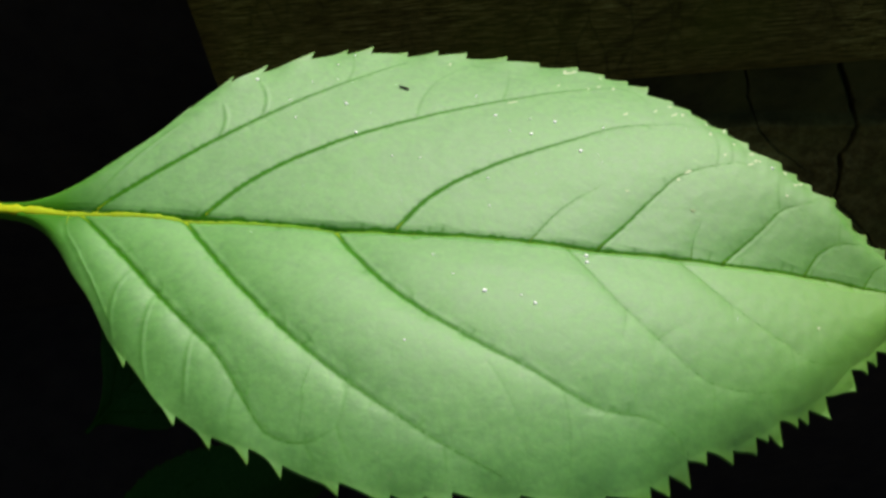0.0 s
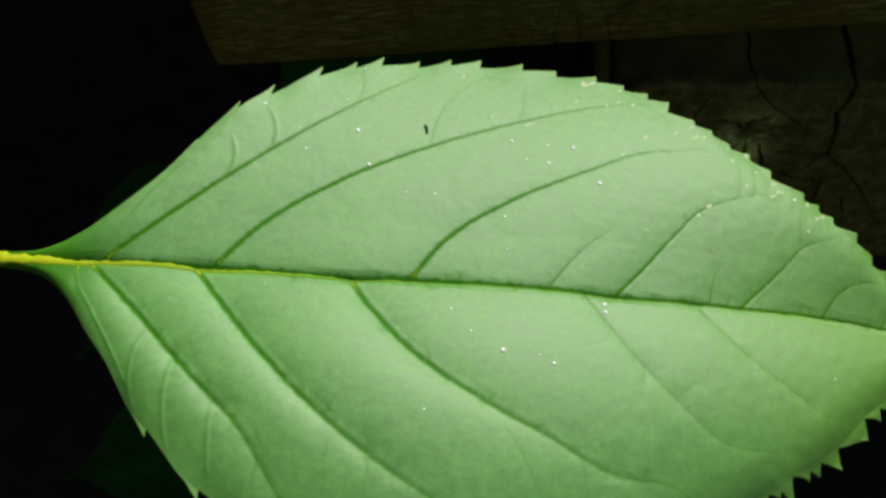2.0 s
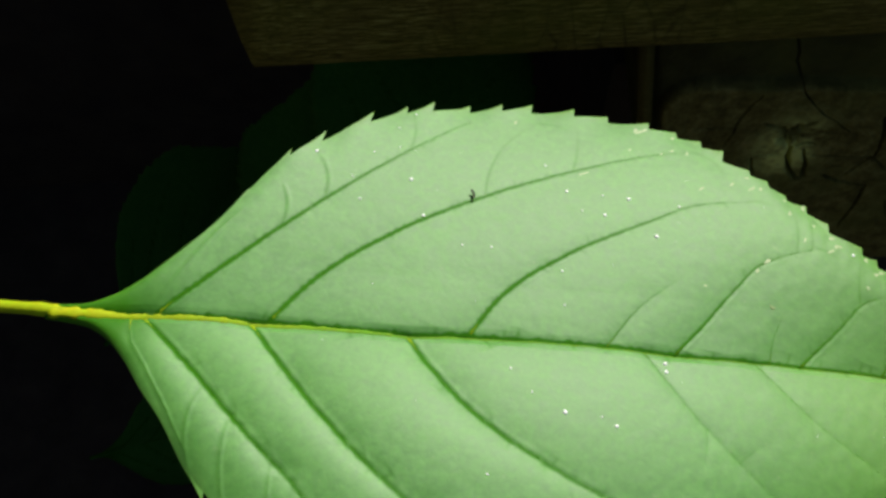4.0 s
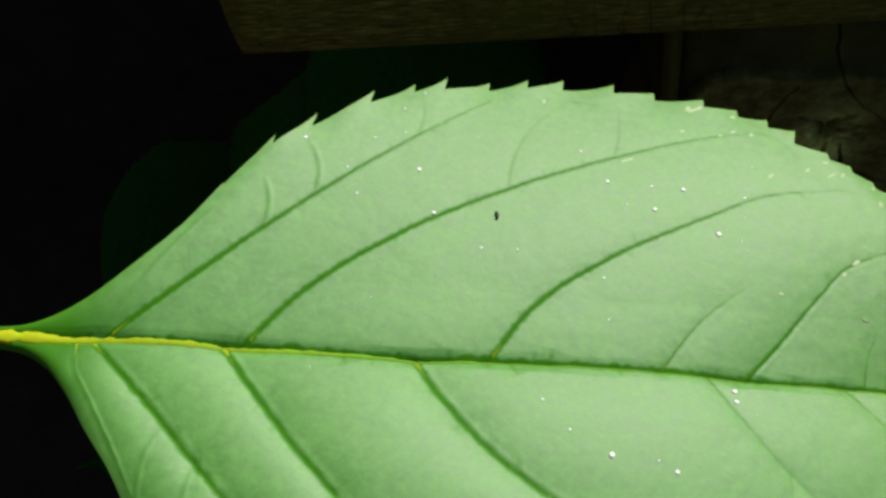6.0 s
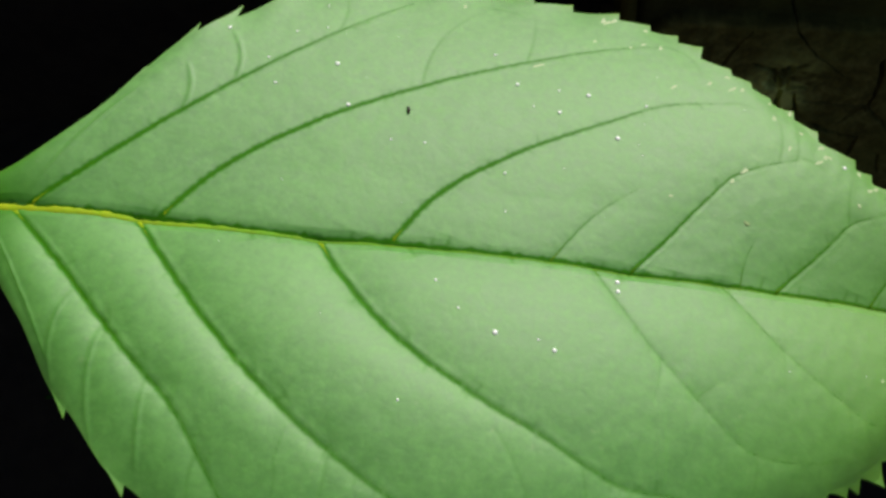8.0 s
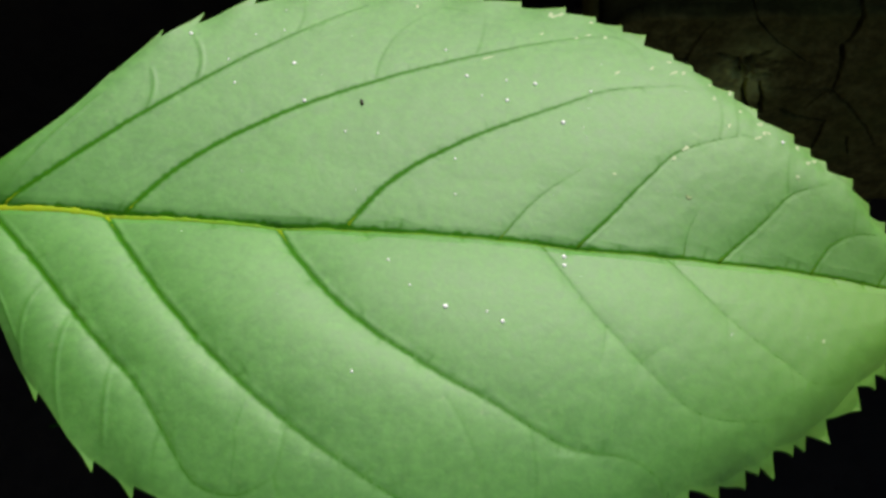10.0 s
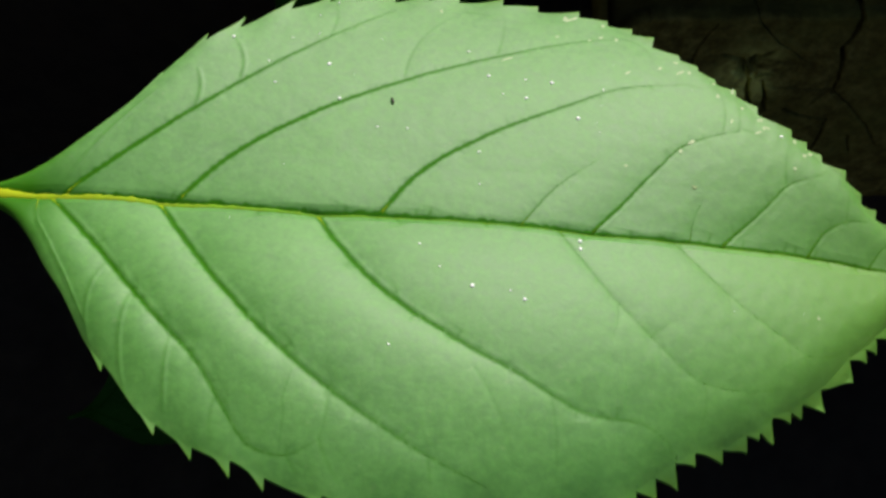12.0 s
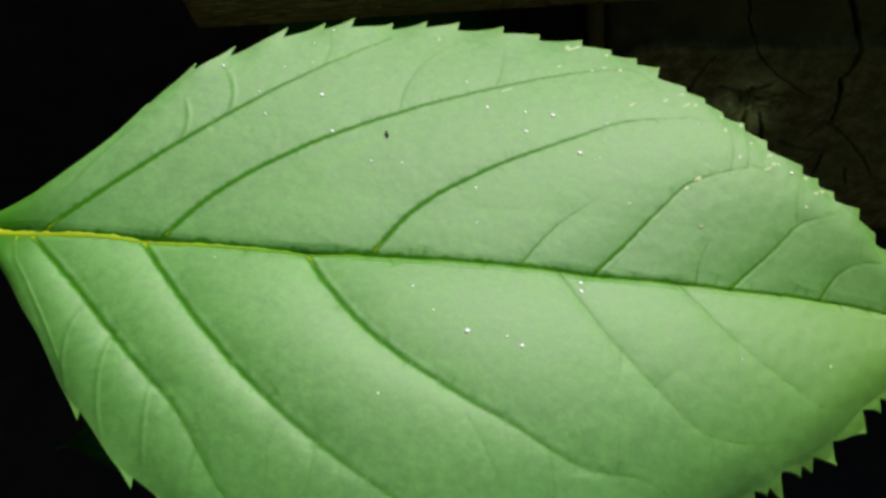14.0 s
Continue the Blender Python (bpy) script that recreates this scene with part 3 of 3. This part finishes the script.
# ---- ground, and the unseen plain walls added to close the place against sun and sky ----
def box(bm, x0, x1, y0, y1, z0, z1):
    m = Matrix.Translation(((x0 + x1) / 2, (y0 + y1) / 2, (z0 + z1) / 2)) @ Matrix.Diagonal((x1 - x0, y1 - y0, z1 - z0, 1))
    return bmesh.ops.create_cube(bm, size=1.0, matrix=m)["verts"]


def block(name, x0, x1, y0, y1, z0, z1, mat, bevel=0.0):
    bm = bmesh.new()
    box(bm, x0, x1, y0, y1, z0, z1)
    if bevel:
        bmesh.ops.bevel(bm, geom=bm.edges[:], offset=bevel, segments=3, profile=0.6, affect="EDGES")
    me = bpy.data.meshes.new(name)
    bm.to_mesh(me)
    bm.free()
    me.materials.append(mat)
    return new(name, me)


def make_ground():
    n = 81
    a = np.linspace(-1, 1, n)
    a = np.sign(a) * np.abs(a) ** 4 * 60
    verts = []
    for y in a:
        for x in a:
            near = max(0.0, 1 - math.hypot(x, y) / 2)
            verts.append((x, y, -0.02 + near * 0.02 * noise.noise(Vector((x * 14, y * 14, 0)))))
    faces = [(j * n + i, j * n + i + 1, (j + 1) * n + i + 1, (j + 1) * n + i) for j in range(n - 1) for i in range(n - 1)]
    tagged(link_mesh("ground", verts, faces, SOIL), "dark bare garden soil in deep shade", "ground", kind="structure")


def make_light_blockers():
    # added out of view; their heights keep sun and sky light off the background
    walls = (("blocker_north", -0.7, 1.6, 0.62, 0.72, 0.97), ("blocker_south", -0.7, 1.6, -1.60, -1.50, 0.8),
             ("blocker_east", 1.5, 1.6, -1.5, 0.62, 0.7), ("blocker_west", -0.7, -0.6, -1.5, 0.62, 1.5))
    for name, x0, x1, y0, y1, top in walls:
        tagged(block(name, x0, x1, y0, y1, -0.03, top, BLOCKER), "unseen plain dark wall added to block light from the bed", "wall", kind="structure")


# ---- the timber wall ----
def make_beam():
    """A long sawn timber with worn arrises, laid a little out of level."""
    L, D, T, nx = 1.15, 0.12, 0.122, 150
    verts, faces, ring = [], [], 24
    for i in range(nx + 1):
        x = L * i / nx
        for k in range(ring):
            a = 2 * math.pi * (k + 0.5) / ring
            c, s = math.cos(a), math.sin(a)
            y = D / 2 * math.copysign(abs(c) ** 0.16, c)
            z = T / 2 * math.copysign(abs(s) ** 0.16, s)
            rough = noise.noise(Vector((x * 9, y * 60, z * 60))) * 0.0016 + noise.noise(Vector((x * 40, y * 240, z * 240))) * 0.0006
            verts.append((x, y + D / 2 - rough * math.copysign(1, -c), z + T / 2 + rough))
    for i in range(nx):
        for k in range(ring):
            a, b = i * ring + k, i * ring + (k + 1) % ring
            faces.append((a, b, b + ring, a + ring))
    faces.append(tuple(range(ring))[::-1])
    faces.append(tuple(range(nx * ring, nx * ring + ring)))
    ob = link_mesh("timber_beam", verts, faces, BEAM)
    ob.matrix_world = pose(-0.0600, 0.2084, 0.4056, 0, -5.9, 0)
    tagged(ob, "long dark weathered timber beam with green moss, laid on the block", "timber beam")


# cracks in the end grain, from the block's lower left corner (x, z in mm), with width and depth
LONG_CRACKS = (
    ((39.3, 112.3), (42.4, 105), (43.8, 98.9), (47.6, 91.4), (51, 87.2), (55.9, 82.2), (60.8, 78.9), (67, 73.3)),
    ((64.4, 114.7), (67.4, 108.5), (73.1, 98.8), (75.6, 92.7), (76, 85.6), (74.4, 80.4), (76.8, 72.8), (78, 64.8), (78.5, 59)),
    ((66.3, 51.9), (70.4, 49), (76.1, 47.7), (81.1, 47)),
    ((81.1, 47), (81.8, 38.8), (81.1, 31.1), (81.2, 22.2)))
KNOT_CRACKS = (
    ((51.6, 66.4), (52.0, 61.4), (54.4, 54.8), (58.2, 49.4), (60.0, 50.4), (58.4, 58.4), (55.6, 65.5)),
    ((47.4, 74.2), (44.1, 75.8), (40.3, 77.4)),
    ((50.7, 75.3), (52.8, 76.2), (55.4, 78.6)),
    ((53, 67), (55.8, 68.6), (58.4, 67.8)))
FINE_CRACKS = (
    ((31.6, 65.4), (32.8, 77.9), (36.1, 90.8)),
    ((41.1, 60.7), (42.6, 56.5), (44.6, 51.9)),
    ((49.7, 62.9), (42.1, 61.5)),
    ((18, 74.3), (31.6, 75.2)),
    ((77.6, 61.5), (72.3, 52.9)),
    ((77.6, 61.5), (85.1, 54.9), (94.2, 44.6), (101.7, 33.6)),
    ((77.6, 61.5), (59, 62.4)),
    ((91.2, 38), (94.9, 28.5)))


def make_block():
    """The end of a heavy timber: cracks, a knot with a slot, a worn face under a smoother band, and a pale strip up its edge."""
    x0, z0, wide, tall = 0.0438, 0.3118, 0.26, 0.1085
    nx, nz = 560, 390
    x = np.concatenate([np.linspace(0, 130, 510), np.linspace(132, wide * 1000, nx - 510)])
    z = np.linspace(0, tall * 1000 + 8, nz)
    gx, gz = np.meshgrid(x, z, indexing="ij")
    p = np.stack([gx.ravel(), gz.ravel()], -1)
    deep = np.zeros(len(p))
    for k, crack in enumerate(LONG_CRACKS + KNOT_CRACKS + FINE_CRACKS):
        c = np.array(crack, float)
        far = np.r_[0, np.cumsum(np.linalg.norm(np.diff(c, axis=0), axis=1))]
        s = np.linspace(0, far[-1], max(12, int(far[-1] * 2)))
        q = np.stack([np.interp(s, far, c[:, 0]), np.interp(s, far, c[:, 1])], -1)
        q += np.array([[noise.noise(Vector((t * 0.35, k * 7.3, 0))), noise.noise(Vector((t * 0.35, k * 7.3, 9)))] for t in s]) * 0.45
        some = np.flatnonzero(((p > q.min(0) - 3) & (p < q.max(0) + 3)).all(1))
        d, where = nearness(p[some], q)
        wide_at = (0.18, 0.48, 0.46, 0.32, 0.55)[min(k, 4)] if k < 5 else 0.50 if k < 8 else 0.34
        wide_at = wide_at * np.interp(where, (0, 0.15, 0.7, 1), (0.7, 1, 0.9, 0.3))
        deep[some] = np.maximum(deep[some], (2.6 if k == 0 else 6.5 if k < 3 else 5.5 if k < 8 else 1.6) * np.exp(-((d / wide_at) ** 2)))
    # the rotten heart of the knot
    crumble = np.array([noise.noise(Vector((a * 0.55, b * 0.55, 21))) for a, b in p])
    knot = (((p - (49.6, 71.8)) / (3.2, 4.6)) ** 2).sum(1)
    deep = np.maximum(deep, np.clip(2.4 + 10 * crumble, 0.0, 8.0) * np.exp(-(knot**2)))
    # the smoother band along the top, with a round corner
    corner = np.hypot(np.maximum(14 - p[:, 0], 0), np.maximum(p[:, 1] - 80, 0))
    top = np.interp(p[:, 0], (0, 64, 110), (91.8, 93.2, 94.5))
    band = 1 / (1 + np.exp(-np.where(p[:, 0] < 14, corner - 11.5, p[:, 1] - top) * 5.0)) * np.interp(p[:, 0], (60, 100), (1, 0.5))
    lumps = np.array([noise.noise(Vector((a * 0.09, b * 0.09, 3))) + 0.5 * noise.noise(Vector((a * 0.4, b * 0.4, 5))) for a, b in p])
    y = deep + 4.5 * band - 0.7 * lumps * (1 - 0.6 * band)
    edge = np.minimum(np.minimum(p[:, 0], wide * 1000 - p[:, 0]), p[:, 1])
    y += 2.5 * np.exp(-edge / 1.2)
    # the pith is the object's own origin
    pith = np.array((52.0, 64.0))
    slant = (90 - p[:, 1]) * 0.165 * np.clip(1 - p[:, 0] / 30, 0, 1)
    front = np.stack([(p[:, 0] + slant - 1.0 + 6.6 * np.clip(1 - p[:, 0] / 30, 0, 1) - pith[0]) / 1000, y / 1000, (p[:, 1] - pith[1]) / 1000], -1)
    back = front.copy()
    back[:, 1] = 0.30
    n = len(front)
    i, j = np.meshgrid(np.arange(nx - 1), np.arange(nz - 1), indexing="ij")
    a = (i * nz + j).ravel()
    faces = np.stack([a, a + nz, a + nz + 1, a + 1], -1).tolist()
    rim = np.concatenate([np.arange(nx) * nz, (nx - 1) * nz + np.arange(1, nz), np.arange(nx - 2, -1, -1) * nz + nz - 1, np.arange(nz - 2, 0, -1)])
    after = np.roll(rim, -1)
    ring = {v: n + k for k, v in enumerate(rim.tolist())}
    verts = np.concatenate([front, back[rim]]).tolist()
    faces += [(b, a_, ring[a_], ring[b]) for a_, b in zip(rim.tolist(), after.tolist())]
    faces.append(tuple(ring[v] for v in rim.tolist())[::-1])
    thing = new("timber_block")
    thing.matrix_world = pose(x0 + pith[0] / 1000, 0.2102, z0 + pith[1] / 1000)
    tagged(thing, "end of a heavy cracked timber with a knot, under the beam", "timber block")
    face = link_mesh("end_face", verts, faces, END_GRAIN, thing, smooth=False)
    face.data.attributes.new("band", "FLOAT", "POINT").data.foreach_set("value", np.r_[band, np.zeros(len(rim))])
    ring_of = np.exp(-((((p - (50.5, 66.5)) / (9.5, 14)) ** 2).sum(1)) ** 1.5) * np.clip(0.7 + 0.9 * lumps + 0.5 * crumble, 0, 1) * (1 - 0.7 * np.exp(-(knot**2)))
    face.data.attributes.new("halo", "FLOAT", "POINT").data.foreach_set("value", np.r_[np.clip(1.15 * ring_of, 0, 1), np.zeros(len(rim))])
    bm = bmesh.new()
    for v in box(bm, -0.0512, -0.0472, -0.0004, 0.0100, -0.064, 0.0455):
        v.co.x += (0.0260 - v.co.z) * 0.165
    bmesh.ops.bevel(bm, geom=bm.edges[:], offset=0.0009, segments=2, affect="EDGES")
    part("edge_strip", bm, STRIP, thing, "pale worn strip along the edge")


def make_lower_wall():
    """Earth behind and below the block."""
    ob = block("wall_earth", -0.6, 1.5, 0.46, 0.62, -0.03, 0.40, SOIL)
    tagged(ob, "dark earth bank behind the timbers", "earth", kind="structure")
    ob = block("wall_footing", 0.06, 1.5, 0.30, 0.46, -0.03, 0.3118, SOIL)
    tagged(ob, "dark earth under the timber block", "earth", kind="structure")


# ---- the leaves ----
# dry pale flecks on the blade: place, half length, direction
FLECKS = ((74.4, 34.6, 0.6, 80), (57.9, 28.6, 0.9, 25), (75.4, 27.2, 0.7, 50), (80.3, 28.7, 0.6, 55), (83.0, 30.2, 0.4, 70), (88.0, 26.4, 0.4, 60),
          (90.7, 25.2, 0.9, 75), (89.8, 19.3, 0.5, 80), (84.0, 15.4, 1.0, 40), (82.2, 13.6, 0.5, 45), (74.4, 10.5, 0.3, 20), (65.5, 34.5, 0.4, 60),
          (98.3, 12.7, 0.5, 85), (47.9, 38.2, 0.6, 90), (99.6, -9.4, 0.25, 0), (70.4, 34.2, 0.3, 20))


def make_leaf():
    leaf = new("leaf")
    leaf.matrix_world = pose(*LEAF_AT)
    tagged(leaf, "single pale green serrated leaf with sunken veins, sunlit", "leaf")
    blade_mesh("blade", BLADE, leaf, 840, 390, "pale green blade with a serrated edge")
    u = np.linspace(-13.5, 119, 260)
    rib = on_blade(np.stack([u, spine(u) - np.interp(u, (0, 20), (0.0, 0.16))], -1), 0.03)
    size = np.interp(u, (-14, 0, 16, 45, 119), (0.90, 0.66, 0.44, 0.13, 0.05)) / 1000
    size = size * (1 + 0.20 * np.sin(u * 1.7 + 2 * np.sin(u * 0.6)) + 0.12 * np.sin(u * 4.3))
    link_mesh("midrib", *tube(rib, size, 8, 0.5), MIDRIB, leaf, "yellow-green midrib")
    for line, strength in SIDE_VEINS:
        s = np.linspace(0, 1, len(line))
        ob = link_mesh("side_vein", *tube(on_blade(line, -0.01), (0.03 + 0.10 * strength * (1 - s) ** 0.8 + 0.30 * strength * np.exp(-np.linalg.norm(line - line[0], axis=1) / 1.0)) / 1000, 8, 0.3), VEIN, leaf)
        root = np.repeat(np.clip(1.1 - np.linalg.norm(line - line[0], axis=1) / 2.4, 0, 0.95) * np.clip((75 - line[0, 0]) / 60, 0.1, 1), 8)
        ob.data.attributes.new("root", "FLOAT", "POINT").data.foreach_set("value", root)
    for u, v, long, turn in FLECKS:
        bm = bmesh.new()
        bmesh.ops.create_icosphere(bm, subdivisions=2, radius=1.0)
        for vert in bm.verts:
            vert.co *= 1 + 0.25 * noise.noise(vert.co * 1.7 + Vector((u, v, 0)))
        h = float(surface(np.array([u]), np.array([v]))[0])
        bm.transform(Matrix.Translation((u / 1000, v / 1000, h / 1000)) @ pose(0, 0, 0, 0, 0, turn) @ Matrix.Diagonal((long / 1000, 0.00024, 0.000016, 1)))
        lay_flat(part("pale_fleck", bm, HUSK, leaf))
    rng = random.Random(23)
    for _ in range(18):
        u = rng.uniform(60, 103)
        v = float(smooth_line(UPPER, u)) - rng.choice((0.9, 1.2, 2.0, 3.0, 4.5)) * rng.uniform(0.8, 1.2)
        bm = bmesh.new()
        bmesh.ops.create_icosphere(bm, subdivisions=2, radius=1.0)
        h = float(surface(np.array([u]), np.array([v]))[0])
        bm.transform(Matrix.Translation((u / 1000, v / 1000, h / 1000)) @ pose(0, 0, 0, 0, 0, rng.uniform(20, 90))
                     @ Matrix.Diagonal((rng.uniform(0.35, 0.9) / 1000, rng.uniform(0.20, 0.38) / 1000, 0.000016, 1)))
        lay_flat(part("pale_fleck", bm, HUSK, leaf))
    bm = bmesh.new()
    h = float(surface(np.array([83.9]), np.array([8.3]))[0])
    bmesh.ops.create_icosphere(bm, subdivisions=2, radius=1.0, matrix=Matrix.Translation((0.0839, 0.0083, h / 1000)) @ Matrix.Diagonal((0.00042, 0.0005, 0.000006, 1)))
    part("brown_spot", bm, SPOT, leaf, "small pinkish brown spot")
    # the stalk runs on from the leaf's foot, thicker where it leaves the blade
    s = np.linspace(0, 1, 30)
    way = bow(np.array((-11.0, -0.45)), np.array((-16.0, -0.6)), np.array((-26.0, 0.6)), np.array((-38.0, 3.0)), 30)
    fall = float(surface(np.array([-11.0]), np.array([-0.45]))[0]) - 0.35 - 9 * s**2
    stalk = np.stack([way[:, 0], way[:, 1], fall], -1) / 1000
    link_mesh("stalk", *tube(stalk, np.interp(s, (0, 0.1, 0.2, 0.3, 1), (0.5, 0.75, 0.98, 0.82, 0.95)) / 1000, 12), PETIOLE, leaf, "yellow-green leaf stalk")
    return leaf


def make_shade_leaves():
    """Broad leaves of the same plant, lower down and in deep shade, which is also put into their green."""
    first = new("leaf")
    tagged(first, "leaf in deep shade below the sunlit one, its green darkened for that shade", "leaf", "leaves in the shade")
    blade_mesh("blade", SHADE_TINTED_BLADE, first, 130, 40)
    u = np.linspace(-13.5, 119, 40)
    link_mesh("midrib", *tube(on_blade(np.stack([u, spine(u)], -1), 0.0), np.linspace(0.9, 0.2, 40) / 1000, 6, 0.6), SHADE_TINTED_BLADE, first)
    places = ((-0.170, 0.200, 0.130, 62, 10, 24), (-0.290, 0.090, 0.150, 12, 18, 10), (-0.190, 0.090, 0.160, -60, 16, -50),
              (-0.150, 0.230, 0.215, 62, 8, 66), (-0.014, 0.215, 0.307, 0, -35, 90), (-0.0585, 0.233, 0.232, 0, -66, 72), (-0.060, 0.190, 0.150, 10, 20, -30),
              (-0.280, 0.060, 0.150, 0, 20, -20), (0.050, 0.100, 0.080, 4, 14, 15))
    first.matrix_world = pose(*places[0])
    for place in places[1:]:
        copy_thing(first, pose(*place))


def make_stem():
    s = np.linspace(0, 1, 30)
    line = np.stack([-0.0855 - 0.36 * s, 0.0965 - 0.05 * s, 0.500 - 0.52 * s], -1)
    ob = link_mesh("stem", *tube(line, 0.0024 + 0.0020 * s, 10), PETIOLE)
    tagged(ob, "slanting green plant stem rising from the soil", "stem")


# the larger white drops that stand in for glints: place on the blade and radius
GLINTS = ((67.9, 17.8, 0.32), (64.3, 24.2, 0.30), (60.6, 20.9, 0.27), (18.3, 27.3, 0.26), (53.9, -10.6, 0.32), (68.0, -1.8, 0.28), (68.0, -3.1, 0.26), (34.4, 18.1, 0.26),
          (96.8, 17.6, 0.26), (40.1, 13.7, 0.20), (44.2, 13.8, 0.22), (52.2, 29.6, 0.24), (32.4, 37.4, 0.22), (30.3, 30.1, 0.18), (55.2, 24.8, 0.26), (60.5, 24.5, 0.24),
          (57.3, 21.4, 0.20), (60.5, -11.9, 0.26), (58.7, -10.8, 0.18), (47.0, -4.8, 0.22), (71.7, 23.5, 0.24), (54.2, 10.9, 0.24), (54.5, 5.6, 0.18), (23.8, 23.6, 0.18),
          (25.2, 19.8, 0.24), (32.3, 24.2, 0.30), (44.1, -19.6, 0.20), (49.7, -8.1, 0.20), (26.6, 28.6, 0.18), (30.0, 34.1, 0.18))


def make_drops():
    """Fine opaque white drops and grains, their colour standing in for sun glints, scattered over the sunlit blade."""
    rng = random.Random(5)
    bm = bmesh.new()
    spots = list(GLINTS)
    while len(spots) < 48:
        u, v = rng.uniform(2, 112), rng.uniform(-37, 36)
        if not float(smooth_line(LOWER, u)) + 2 < v < float(smooth_line(UPPER, u)) - 2:
            continue
        if rng.random() > (0.85 if v > 4 else 0.35):
            continue
        spots.append((u, v, rng.choice((0.05, 0.06, 0.08, 0.09, 0.12))))
    for u, v, r in spots:
        r *= 0.75 if r < 0.25 else 1.0
        h = float(surface(np.array([u]), np.array([v]))[0])
        m = Matrix.Translation((u / 1000, v / 1000, h / 1000 + r * 0.0001)) @ Matrix.Diagonal((r / 1000, r / 1000, r * 0.0005, 1))
        bmesh.ops.create_icosphere(bm, subdivisions=2, radius=1.0, matrix=m)
    me = bpy.data.meshes.new("drops")
    bm.to_mesh(me)
    bm.free()
    me.materials.append(GLINT_WHITE)
    me.polygons.foreach_set("use_smooth", [True] * len(me.polygons))
    return tagged(new("drops", me), "tiny opaque white drops painted as sun glints on the leaf", "drops", kind="stuff")


# ---- the larva that crawls over the leaf ----
def make_larva():
    """Five rings in a row, the first of them the head."""
    thing = new("larva")
    tagged(thing, "tiny dark looping larva crawling on the leaf", "larva")
    rings = []
    for k in range(5):
        bm = bmesh.new()
        r = (0.19, 0.21, 0.21, 0.20, 0.18)[k] / 1000
        bmesh.ops.create_uvsphere(bm, u_segments=12, v_segments=8, radius=1.0, matrix=Matrix.Diagonal((r * 1.05, r, r * 0.9, 1)))
        rings.append(part("head" if k == 0 else "segment", bm, HEAD if k == 0 else BUG, thing, "brown head" if k == 0 else ""))
    return thing, rings


make_ground()
make_light_blockers()
make_beam()
make_block()
make_lower_wall()
leaf = make_leaf()
make_stem()
make_shade_leaves()
drops = make_drops()
larva, larva_rings = make_larva()

# seconds, place on the leaf (u, v), heading, and the bend of its body in degrees from ring to ring
CRAWL = (
    (0.0, 40.8, 29.8, -20, 2), (0.5, 41.6, 28.2, -35, -8), (1.0, 42.6, 26.6, -60, 5), (1.5, 42.9, 26.2, -85, -28), (2.0, 42.4, 25.8, -80, 8), (2.5, 41.6, 25.6, -100, 4),
    (3.0, 41.2, 25.3, -30, 44), (3.6, 41.2, 23.8, -70, -10), (4.2, 41.5, 21.8, -85, 24), (4.8, 41.7, 19.8, -80, -8), (5.3, 41.8, 18.6, -88, 16),
    (6.0, 41.8, 18.4, -90, 14), (8.0, 41.8, 18.4, -86, 12), (10.3, 41.8, 18.4, -74, 6), (12.0, 41.8, 18.4, -74, 5), (14.0, 41.8, 18.4, -72, 6))
# seconds, and the turn in degrees by which a breath of air sways the leaf about its stalk
SWAY = (
    (0, 0.50, 0.63, 0.15),
    (0.5, 0.00, -0.09, -0.03),
    (1, 0.39, -0.32, 0.20),
    (1.5, -0.14, -0.13, -0.00),
    (2, 1.80, -0.30, -0.14),
    (2.5, -0.23, 0.97, 0.07),
    (3, -0.79, 1.40, 0.40),
    (5.5, -0.06, -0.87, 0.15),
    (6, -1.03, -1.18, 0.19),
    (6.5, 0.24, -1.34, 0.08),
    (7, -0.89, 0.57, 0.08),
    (7.5, -0.26, -0.13, -0.43),
    (8, 0.40, -0.22, 0.33),
    (10.5, -0.25, -0.43, -0.89),
    (11, -0.78, 1.26, 0.11),
    (11.5, -0.38, 0.57, -0.18),
    (12, -0.11, -0.36, -0.58),
    (12.5, 1.22, 0.57, -0.02),
    (13, 0.14, -0.02, -0.59),
    (13.5, 0.23, 0.10, -0.18),
    (14, 1.07, -1.03, -0.93),
)
HINGE = Matrix.Translation((-0.034, 0.002, -0.006))


def leaf_at(t):
    """The leaf's pose at t seconds."""
    seconds = [row[0] for row in SWAY]
    turn = [float(np.interp(t, seconds, [row[k] for row in SWAY])) for k in (1, 2, 3)]
    return pose(*LEAF_AT) @ HINGE @ pose(0, 0, 0, *turn) @ HINGE.inverted()


def motions():
    rows = [(row[0], leaf_at(row[0])) for row in SWAY]
    walk(leaf, rows)
    walk(drops, rows)
    rows, bends = [], [[] for _ in larva_rings]
    seconds = [row[0] for row in CRAWL]
    for t in sorted(set(seconds) | {row[0] for row in SWAY}):
        u, v, heading, bend = (float(np.interp(t, seconds, [row[k] for row in CRAWL])) for k in (1, 2, 3, 4))
        h = float(surface(np.array([u]), np.array([v]))[0])
        rows.append((t, leaf_at(t) @ pose(u / 1000, v / 1000, h / 1000 + 0.00022, 0, 0, heading)))
        step = 0.00032 if t < 5 else 0.00016
        spots = [Vector((0, 0, 0))]
        for k in range(1, 5):
            a = radians(bend * (k - 2))
            spots.append(spots[-1] - step * Vector((math.cos(a), math.sin(a), 0)))
        middle = sum(spots, Vector()) / 5
        for k, spot in enumerate(spots):
            bends[k].append((t, Matrix.Translation(spot - middle)))
    walk(larva, rows)
    for ring, keys in zip(larva_rings, bends):
        walk(ring, keys)


motions()
